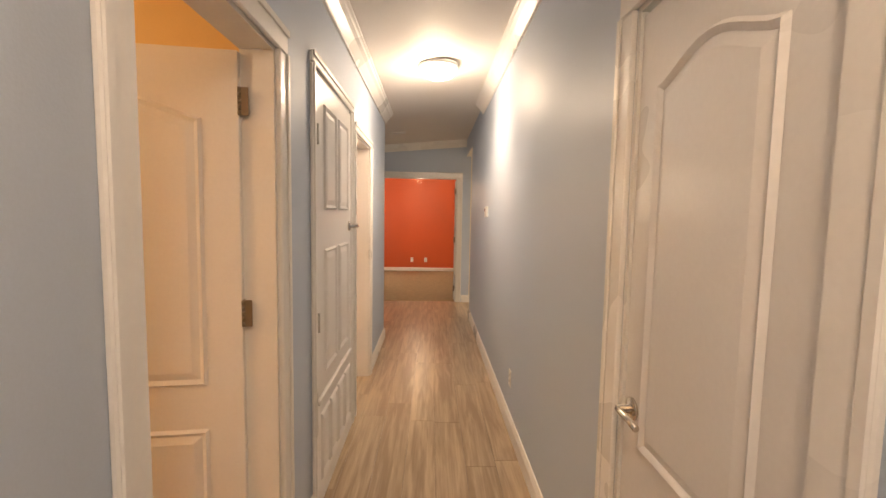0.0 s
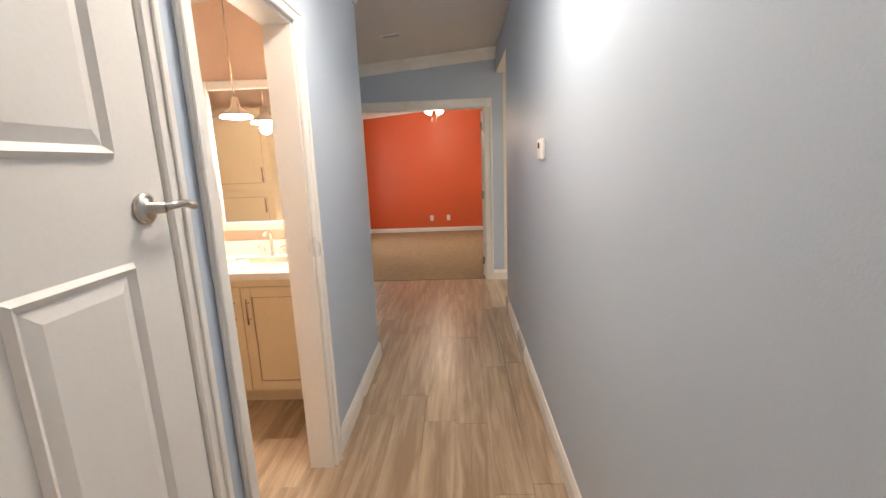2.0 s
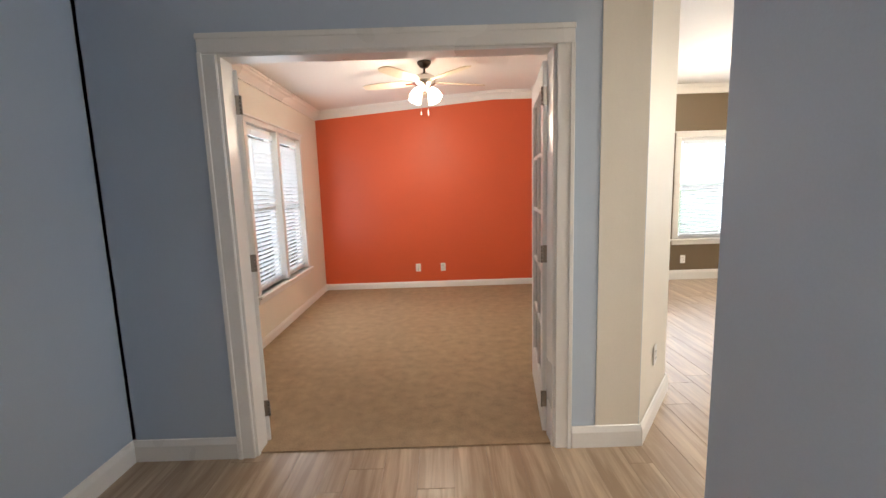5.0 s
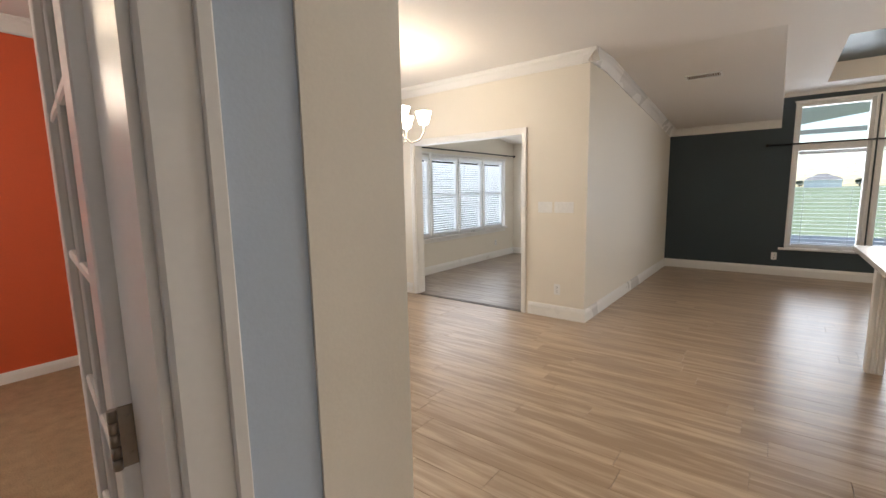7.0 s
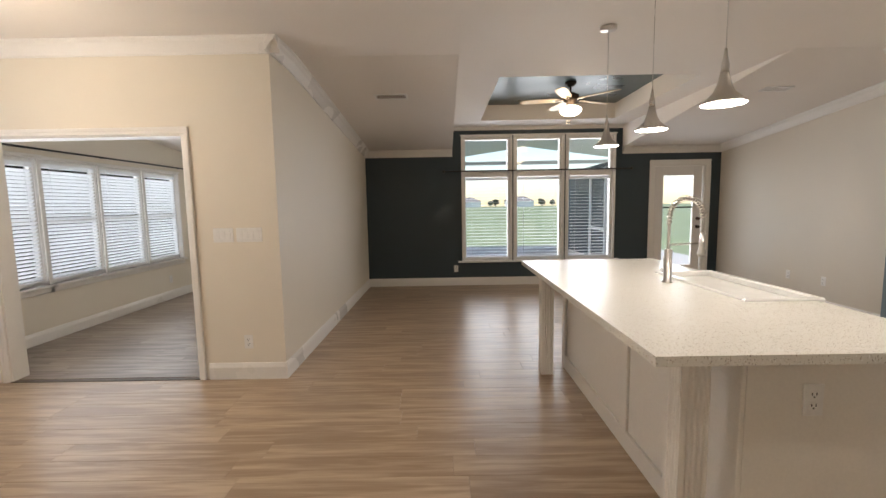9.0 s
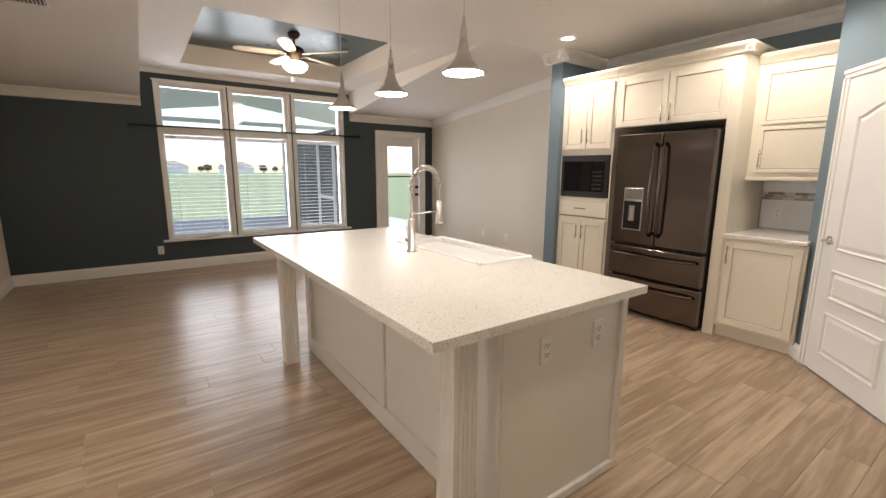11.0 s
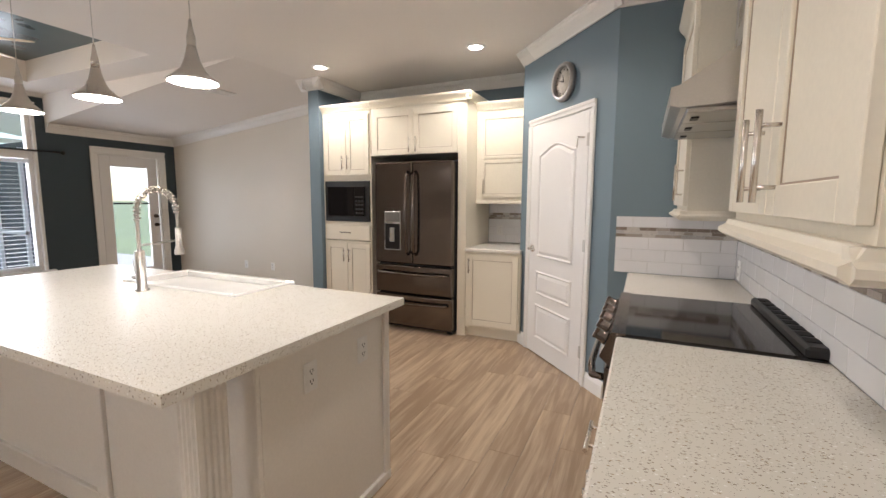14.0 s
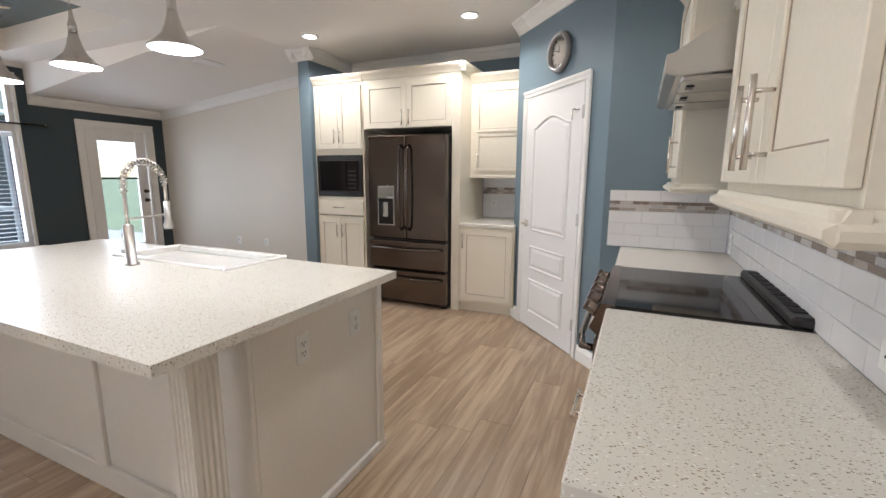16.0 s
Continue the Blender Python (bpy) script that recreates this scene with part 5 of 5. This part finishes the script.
# island
IX0, IX1, IY0, IY1 = 2.92, 5.36, 4.80, 5.97
d = thing("kitchen_island", "cream panelled kitchen island base with fluted legs", "kitchen island", m=pose(0, 0, 0))
bm = bx(2.985, 4.86, 0.0, 5.22, 5.62, 0.88)
part("body", bm, ISLAND, d)
bm = B()
for a in ((2.985, 0.09, 3.10, 0.87), (3.90, 0.09, 3.99, 0.87), (5.13, 0.09, 5.22, 0.87)):
    box(bm, a[0], 5.62, a[1], a[2], 5.638, a[3], bevel=0.003)
for z0, z1 in ((0.0, 0.11), (0.79, 0.875)):
    box(bm, 2.989, 5.62, z0, 5.216, 5.64, z1, bevel=0.003)
part("front_frame", bm, ISLAND, d)
bm = B()
for y0, y1 in ((4.86, 4.90),):
    box(bm, 2.968, y0, 0.0, 2.985, y1, 0.88, bevel=0.003)
part("end_stile", bm, ISLAND, d)
part("shoe", bx(2.965, 4.855, 0, 2.985, 5.6, 0.045, bevel=0.004), TRIM, d)


def fluted(parent, x, y, s=0.1):
    bm = B()
    h = s / 2
    pts, n = [], 5
    for side in range(4):
        a = math.pi / 2 * side
        for k in range(n * 4):
            u = -h + s * k / (n * 4)
            dpt = 0.006 if (0.1 < k / (n * 4) < 0.92 and k % 4 in (1, 2)) else 0.0
            px, py = u, -h + dpt
            pts.append((px * math.cos(a) - py * math.sin(a), px * math.sin(a) + py * math.cos(a)))
    lo = [bm.verts.new((x + p, y + q, 0.001)) for p, q in pts]
    hi = [bm.verts.new((x + p, y + q, 0.879)) for p, q in pts]
    for i in range(len(pts)):
        k = (i + 1) % len(pts)
        bm.faces.new((lo[i], lo[k], hi[k], hi[i]))
    bm.faces.new(lo[::-1]), bm.faces.new(hi)
    part("leg", bm, ISLAND, parent, "fluted square leg")


fluted(d, 3.01, 5.81)
fluted(d, 5.05, 5.82)
bm = B()
SX0, SX1, SY1 = 3.66, 4.60, 5.16
for a in ((IX0, IY0, SX0, IY1), (SX1, IY0, IX1, IY1), (SX0, SY1, SX1, IY1)):
    box(bm, *a[:2], 0.881, *a[2:], 0.916)
bmesh.ops.remove_doubles(bm, verts=bm.verts, dist=0.0005)
tagged(part("countertop", bm, QUARTZ), "speckled cream quartz island countertop", "countertop")
d = thing("farmhouse_sink", "white apron-front farmhouse sink in the island", "sink")
bm = B()
for a in ((SX0 + 0.004, IY0 - 0.05, SX0 + 0.04, SY1 - 0.004), (SX1 - 0.04, IY0 - 0.05, SX1 - 0.004, SY1 - 0.004), (SX0 + 0.04, IY0 - 0.05, SX1 - 0.04, IY0 - 0.012), (SX0 + 0.04, SY1 - 0.04, SX1 - 0.04, SY1 - 0.004)):
    box(bm, a[0], a[1], 0.885, a[2], a[3], 0.928, bevel=0.008)
part("rim", bm, CERAMIC, d)
bm = bx(SX0 + 0.004, IY0 - 0.05, 0.66, SX1 - 0.004, IY0 - 0.012, 0.886, bevel=0.01)
part("apron", bm, CERAMIC, d)
part("basin", bx(SX0 + 0.03, IY0 - 0.02, 0.8815, SX1 - 0.03, SY1 - 0.03, 0.89), CERAMIC, d)
# faucet
d = thing("faucet", "brushed nickel spring-neck kitchen faucet on the island", "faucet", m=pose(4.22, 5.26, 0.916, 0, 0, 0))
part("base", lathe(B(), [(0.001, 0), (0.032, 0), (0.032, 0.008), (0.024, 0.012), (0.024, 0.20), (0.018, 0.21), (0.001, 0.21)], 24), STEEL, d)
pth = [(0, 0, 0.20), (0, 0, 0.36)] + [(0, -0.105 + 0.105 * math.cos(a), 0.40 + 0.125 * math.sin(a)) for a in [math.pi * k / 12 for k in range(13)]] + [(0, -0.21, 0.30)]
part("neck", tube(B(), pth, 0.0095, 10), STEEL, d)
bm = B()
hel = []
pv = [Vector(p) for p in pth[1:-1]]
steps = 300
for k in range(steps):
    u = k / (steps - 1) * (len(pv) - 1)
    i = min(int(u), len(pv) - 2)
    c = pv[i].lerp(pv[i + 1], u - i)
    t = (pv[i + 1] - pv[i]).normalized()
    nrm = t.cross(Vector((1, 0, 0))).normalized()
    a = k / steps * 2 * math.pi * 22
    hel.append(c + 0.0165 * (math.cos(a) * Vector((1, 0, 0)) + math.sin(a) * nrm))
part("spring", tube(bm, hel, 0.0034, 6), CHROME, d, "coiled steel spring")
part("spray_head", lathe(B(), [(0.001, 0), (0.024, 0.0), (0.026, 0.02), (0.016, 0.05), (0.016, 0.15), (0.001, 0.15)], 18, 0, -0.21, 0.165), STEEL, d)
part("holder_arm", tube(B(), [(0, 0, 0.235), (0, -0.19, 0.245)], 0.006, 8), STEEL, d)
bm = tube(B(), [(0.02, 0, 0.07), (0.06, 0, 0.07)], 0.017, 14)
tube(bm, [(0.045, 0, 0.075), (0.055, 0.0, 0.16)], 0.006, 8)
part("lever", bm, STEEL, d)
plate(pose(2.985, 5.39, 0.73, 0, 0, -90), "outlet", "white outlet on the island end", 1)
plate(pose(2.985, 5.06, 0.73, 0, 0, -90), "outlet", "white outlet on the island end", 1)
# clock on the pantry wall
d = thing("wall_clock", "round pewter-rimmed wall clock with a pale dial", "wall clock", m=PM @ pose(0.66, 0, 2.31, 90, 0, 0) @ Matrix.Scale(1.08, 4))
part("rim", lathe(B(), [(0.10, 0.0), (0.135, 0.0), (0.138, 0.02), (0.125, 0.04), (0.105, 0.036), (0.10, 0.012)], 40, cap=False), mat("pewter", (0.30, 0.29, 0.28), 0.45, 0.7, scale=60, vary=0.15), d)
part("dial", lathe(B(), [(0.001, 0.001), (0.105, 0.001), (0.105, 0.012), (0.001, 0.013)], 40), mat("aged_dial", (0.52, 0.47, 0.41), 0.5, scale=30, vary=0.2), d)
bm = B()
for k in range(12):
    a = math.radians(30 * k)
    tube(bm, [(0.078 * math.cos(a), 0.078 * math.sin(a), 0.0145), (0.094 * math.cos(a), 0.094 * math.sin(a), 0.0145)], 0.003, 5)
part("hour_marks", bm, BLACK, d)
for ang, ln in ((100, 0.05), (160, 0.075)):
    a = math.radians(ang)
    part("clock_hand", tube(B(), [(0, 0, 0.017), (ln * math.cos(a), ln * math.sin(a), 0.017)], 0.0025, 5), BLACK, d)

# ---- bathroom ----
d = thing("vanity", "cream two-door bathroom vanity with nickel pulls", "vanity", m=pose(-1.27, 4.27, 0) @ Matrix.Diagonal((1, 1, 1.06, 1)))
W = 1.0
bm = bx(0, 0, 0.09, W, 0.545, 0.78)
box(bm, 0.03, 0.05, 0, W, 0.545, 0.09)
part("body", bm, VANITY, d)
shaker("door", d, 0.02, W / 2, 0.10, 0.74, 0, (W / 2 - 0.045, 0.60, 'v'), VANITY)
shaker("door", d, W / 2, W - 0.02, 0.10, 0.74, 0, (W / 2 + 0.045, 0.60, 'v'), VANITY)
d = thing("washbasin", "white cultured marble vanity top with a basin", "washbasin", m=pose(-1.27, 4.27, 0) @ Matrix.Diagonal((1, 1, 1.06, 1)))
bm = B()
for a in ((-0.025, -0.03, 0.25, 0.545), (0.75, -0.03, W + 0.02, 0.545), (0.25, -0.03, 0.75, 0.10), (0.25, 0.44, 0.75, 0.545)):
    box(bm, a[0], a[1], 0.782, a[2], a[3], 0.82)
box(bm, -0.02, 0.525, 0.82, W + 0.02, 0.545, 0.92)
part("top", bm, CERAMIC, d)
part("basin", lathe(B(), [(0.25, 0.0), (0.22, -0.05), (0.12, -0.10), (0.001, -0.11)], 28, 0.5, 0.27, 0.81, cap=False), CERAMIC, d)
d = thing("bath_faucet", "chrome bathroom faucet on the vanity", "faucet", m=pose(-0.77, 4.75, 0.87))
part("spout", tube(B(), [(0, 0, 0), (0, 0, 0.15), (0, -0.03, 0.18), (0, -0.10, 0.165)], 0.011, 10), CHROME, d)
for x in (-0.06, 0.06):
    part("tap_handle", tube(B(), [(x, 0, 0), (x, 0, 0.05), (x * 1.6, -0.01, 0.07)], 0.009, 8), CHROME, d)
d = thing("wall_mirror", "white framed mirror above the vanity", "mirror", m=pose(-1.17, 4.818, 0))
bm = B()
for a in ((0, 1.05, 0.06, 2.06), (0.66, 1.05, 0.72, 2.06), (0.06, 1.05, 0.66, 1.11), (0.06, 2.0, 0.66, 2.06)):
    box(bm, a[0], -0.03, a[1], a[2], 0, a[3], bevel=0.005)
part("frame", bm, TRIM, d)
part("glass", bx(0.05, -0.014, 1.10, 0.67, -0.004, 2.01), MIRROR, d)
for x, y, z in ((-0.83, 4.6, 1.80), (-0.40, 4.6, 1.80)):
    d = thing("vanity_light", "small trumpet vanity pendant, lit", "pendant lamp", "vanity lights", m=pose(x, y, z))
    part("shade", lathe(B(), [(0.10, 0), (0.07, 0.03), (0.03, 0.06), (0.02, 0.12), (0.001, 0.125)], 24, cap=False), CHROME, d)
    part("lens", lathe(B(), [(0.001, -0.004), (0.095, -0.004), (0.095, 0.008), (0.001, 0.01)], 24), LED, d, "glowing lens")
    part("stem", tube(B(), [(0, 0, 0.12), (0, 0, vault(x) - z - 0.002)], 0.004, 6), CHROME, d)
d = thing("towel_rack", "chrome double-bar towel rack on the peach wall", "towel rack", m=pose(-2.2, 4.818, 1.80))
for dy, dz in ((-0.08, 0.0), (-0.16, -0.05), (-0.08, -0.05), (-0.2, 0.0)):
    part("bar", tube(B(), [(0, dy, dz), (0.72, dy, dz)], 0.007, 8), CHROME, d)
for x in (0.0, 0.72):
    part("bracket", tube(B(), [(x, 0, 0), (x, -0.2, 0.0), (x, -0.16, -0.05), (x, -0.05, -0.05)], 0.009, 8), CHROME, d)
d = thing("toilet", "white ceramic toilet beside the vanity", "toilet", m=pose(-1.56, 4.81, 0))
part("tank", bx(-0.23, -0.22, 0.38, 0.23, -0.01, 0.74, bevel=0.03), CERAMIC, d)
part("tank_lid", bx(-0.245, -0.235, 0.74, 0.245, -0.005, 0.775, bevel=0.012), CERAMIC, d)
part("flush_lever", tube(B(), [(-0.17, -0.22, 0.66), (-0.17, -0.24, 0.66), (-0.11, -0.245, 0.655)], 0.007, 8), CHROME, d)
bm = lathe(B(), [(0.12, 0.0), (0.11, 0.1), (0.12, 0.2), (0.18, 0.34), (0.19, 0.385), (0.001, 0.385)], 28)
bmesh.ops.scale(bm, vec=(1, 1.32, 1), verts=bm.verts)
bmesh.ops.translate(bm, verts=bm.verts, vec=(0, -0.46, 0))
part("bowl", bm, CERAMIC, d)
bm = lathe(B(), [(0.001, 0.0), (0.195, 0.0), (0.2, 0.012), (0.185, 0.032), (0.001, 0.036)], 28)
bmesh.ops.scale(bm, vec=(1, 1.3, 1), verts=bm.verts)
bmesh.ops.translate(bm, verts=bm.verts, vec=(0, -0.47, 0.388))
part("seat_lid", bm, CERAMIC, d)
d = thing("linen_cabinet", "cream tall linen cabinet with panel doors", "cabinet", m=pose(-1.38, 3.30, 0, 0, 0, 180) @ Matrix.Diagonal((1.3, 1, 1, 1)))
part("body", bx(0, 0, 0.0, 0.75, 0.39, 2.1), VANITY, d)
shaker("door", d, 0.0, 0.75, 0.12, 1.25, 0, (0.07, 1.1, 'v'), VANITY)
shaker("door", d, 0.0, 0.75, 1.27, 2.08, 0, (0.07, 1.42, 'v'), VANITY)

# ---- outside ----
gr = structure("ground", bx(-300, -300, -0.5, 300, 300, -0.32), GRASS, "mown green lawn reaching the horizon", "lawn")
structure("pavement", bx(9.2, 0.0, -0.32, 16.5, 9.0, -0.06, bevel=0.02), DECK, "grey porch deck outside the living room", "porch deck")
d = thing("porch_roof", "white porch roof on slim posts", "porch", m=pose(0, 0, 0))
part("roof", prism(B(), (9.2, 0.2, 2.95), (16.5, 0.2, 2.85), (0, 1), [(0, 0.0), (3.6, 0.5), (7.2, 0.0), (7.2, 0.1), (3.6, 0.6), (0, 0.1)]), EXTWHITE, d)
for y in (0.3, 2.7, 7.3):
    part("post", bx(16.3, y - 0.05, -0.06, 16.4, y + 0.05, 2.86, bevel=0.01), EXTWHITE, d)
part("beam", bx(16.3, 0.2, 2.74, 16.4, 7.4, 2.86), EXTWHITE, d)
d = thing("screen_enclosure", "dark screened porch wall with a white framed screen door", "screen porch", m=pose(0, 0, 0))
part("screen", bx(11.2, 2.6, -0.06, 16.3, 2.63, 2.4), SCREEN, d)
bm = B()
for x in (11.2, 12.2, 13.3, 16.2):
    box(bm, x, 2.63, -0.06, x + 0.07, 2.68, 2.3)
for z in (0.7, 2.2):
    box(bm, 12.2, 2.64, z, 13.3, 2.68, z + 0.08)
part("screen_door_frame", bm, EXTWHITE, d)


def house(x, y, w, dp, h, turn):
    d = thing("house", "distant pale house with a grey hipped roof", "house", "distant houses", m=pose(x, y, -0.32, 0, 0, turn))
    part("wall", bx(-w / 2, -dp / 2, 0, w / 2, dp / 2, h), EXTWHITE, d)
    bm = B()
    e = 0.6
    c = [bm.verts.new((sx * (w / 2 + e), sy * (dp / 2 + e), h)) for sx, sy in ((-1, -1), (1, -1), (1, 1), (-1, 1))]
    r = [bm.verts.new((s * (w / 2 - dp / 2), 0, h + dp * 0.3)) for s in (-1, 1)]
    for f in ((c[0], c[1], r[1], r[0]), (c[2], c[3], r[0], r[1]), (c[1], c[2], r[1]), (c[3], c[0], r[0]), (c[3], c[2], c[1], c[0])):
        bm.faces.new(f)
    part("roof", bm, ROOF, d)
    for k in range(4):
        part("window", bx(-w / 2 + w * (k + 0.6) / 4.4, -dp / 2 - 0.03, 1.0, -w / 2 + w * (k + 0.6) / 4.4 + 1.1, -dp / 2 + 0.02, 2.2), BLACKGLASS, d)


house(240, 22, 15, 9, 3.0, 90)
house(235, -34, 15, 9, 3.0, 84)
house(250, 75, 16, 9, 3.0, 96)
house(245, -8, 12, 9, 3.0, 88)
house(150, -95, 16, 9, 3.2, 75)


def tree(x, y, h, seed):
    rng = random.Random(seed)
    d = thing("tree", "distant leafy green tree", "tree", "distant trees", m=pose(x, y, -0.32))
    bm = tube(B(), [(0, 0, 0), (0.1, 0.05, h * 0.3), (0.0, 0.2, h * 0.6)], 0.22, 8)
    for k in range(4):
        a = k * 1.6
        tube(bm, [(0.05, 0.1, h * 0.35), (math.cos(a) * h * 0.2, math.sin(a) * h * 0.2, h * 0.65)], 0.09, 6)
    part("trunk", bm, BARK, d)
    vs, fs = [], []
    for k in range(700):
        u = Vector((rng.gauss(0, 1), rng.gauss(0, 1), rng.gauss(0, 0.8)))
        u = u.normalized() * (rng.random() ** 0.45)
        lump = 0.75 + 0.35 * noise.noise(u * 2.2 + Vector((seed, 0, 0)))
        c = Vector((u.x * h * 0.5 * lump, u.y * h * 0.5 * lump, h * 0.56 + u.z * h * 0.46 * lump))
        t = Euler((rng.random() * 6, rng.random() * 6, 0)).to_matrix()
        s = (0.28 + 0.25 * rng.random()) * max(1.0, h / 5)
        i = len(vs)
        vs += [c + t @ Vector(q) * s for q in ((-1, 0, 0), (0, -0.6, 0.1), (1, 0, 0), (0, 0.6, 0.1))]
        fs.append((i, i + 1, i + 2, i + 3))
    me = bpy.data.meshes.new("crown")
    me.from_pydata(vs, [], fs)
    me.materials.append(FOLIAGE)
    o = new("crown", me)
    o.parent = d
    tagged(o, kind="stuff")


row = random.Random(21)
for i in range(52):
    tree(255 + row.random() * 35, -110 + i * 4.8 + row.random() * 4, 3.0 + row.random() * 2.4, i + 1)
for i, (x, y, h) in enumerate(((4.5, 26, 4.2), (-9, 22, 4.8), (-14, 11, 3.6))):
    tree(x, y, h, i + 40)

# ---- floor planks, along y ----
PW, PLN = 0.18, 1.22


def planks(parent, x0, x1, y0, y1, material, seed, near):
    rng = random.Random(seed)
    full = finish("plank", bx(0.0006, 0.0006, -0.006, PW - 0.0006, PLN - 0.0006, 0.002, bevel=0.0012), material)
    rest, count = B(), 0
    x = x0
    while x < x1 - 0.01:
        w = min(PW, x1 - x)
        y = y0 - rng.random() * PLN
        while y < y1 - 0.01:
            a, b = max(y, y0), min(y + PLN, y1)
            if b - a > 0.01:
                whole = abs(w - PW) < 1e-6 and abs(b - a - PLN) < 1e-6
                if whole and near(x, a) and count < 300:
                    o = new("plank", full)
                    o.parent, o.location = parent, (x, a, 0)
                    count += 1
                else:
                    box(rest, x + 0.0006, a + 0.0006, -0.006, x + w - 0.0006, b - 0.0006, 0.002)
            y += PLN
        x += PW
    o = part("plank_field", rest, material, parent)
    tagged(o, kind="stuff")


fl = bpy.data.objects["floor"]
planks(fl, -0.22, 1.34, -1.3, 7.115, PLANK, 3, lambda x, y: True)
planks(fl, 1.34, 9.04, 1.88, 11.04, PLANK, 4, lambda x, y: x < 6.4 and y > 2.6)
planks(fl, -2.9, -0.22, 3.0, 4.82, PLANK, 5, lambda x, y: x > -1.5)
planks(fl, -1.42, -0.22, 4.92, 7.115, PLANK, 6, lambda x, y: True)
su = structure("floor_sunroom", bx(5.06, 8.06, -0.001, 9.04, 11.04, 0.0035), SEAM, "dark underlay of the sunroom floor", "floor")
gp = B()
rng = random.Random(9)
full = finish("plank", bx(0.0006, 0.0006, 0.002, PW - 0.0006, PLN - 0.0006, 0.008, bevel=0.0012), GREYPLANK)
x = 5.06
while x < 9.0:
    y = 8.12 - rng.random() * PLN
    while y < 11.04:
        a, b = max(y, 8.12), min(y + PLN, 11.04)
        if b - a > PLN - 0.001:
            o = new("plank", full)
            o.parent, o.location = su, (x, a, 0)
        else:
            box(gp, x + 0.0006, a + 0.0006, 0.002, x + PW - 0.0006, b - 0.0006, 0.008)
        y += PLN
    x += PW
tagged(part("plank_field", gp, GREYPLANK, su), kind="stuff")
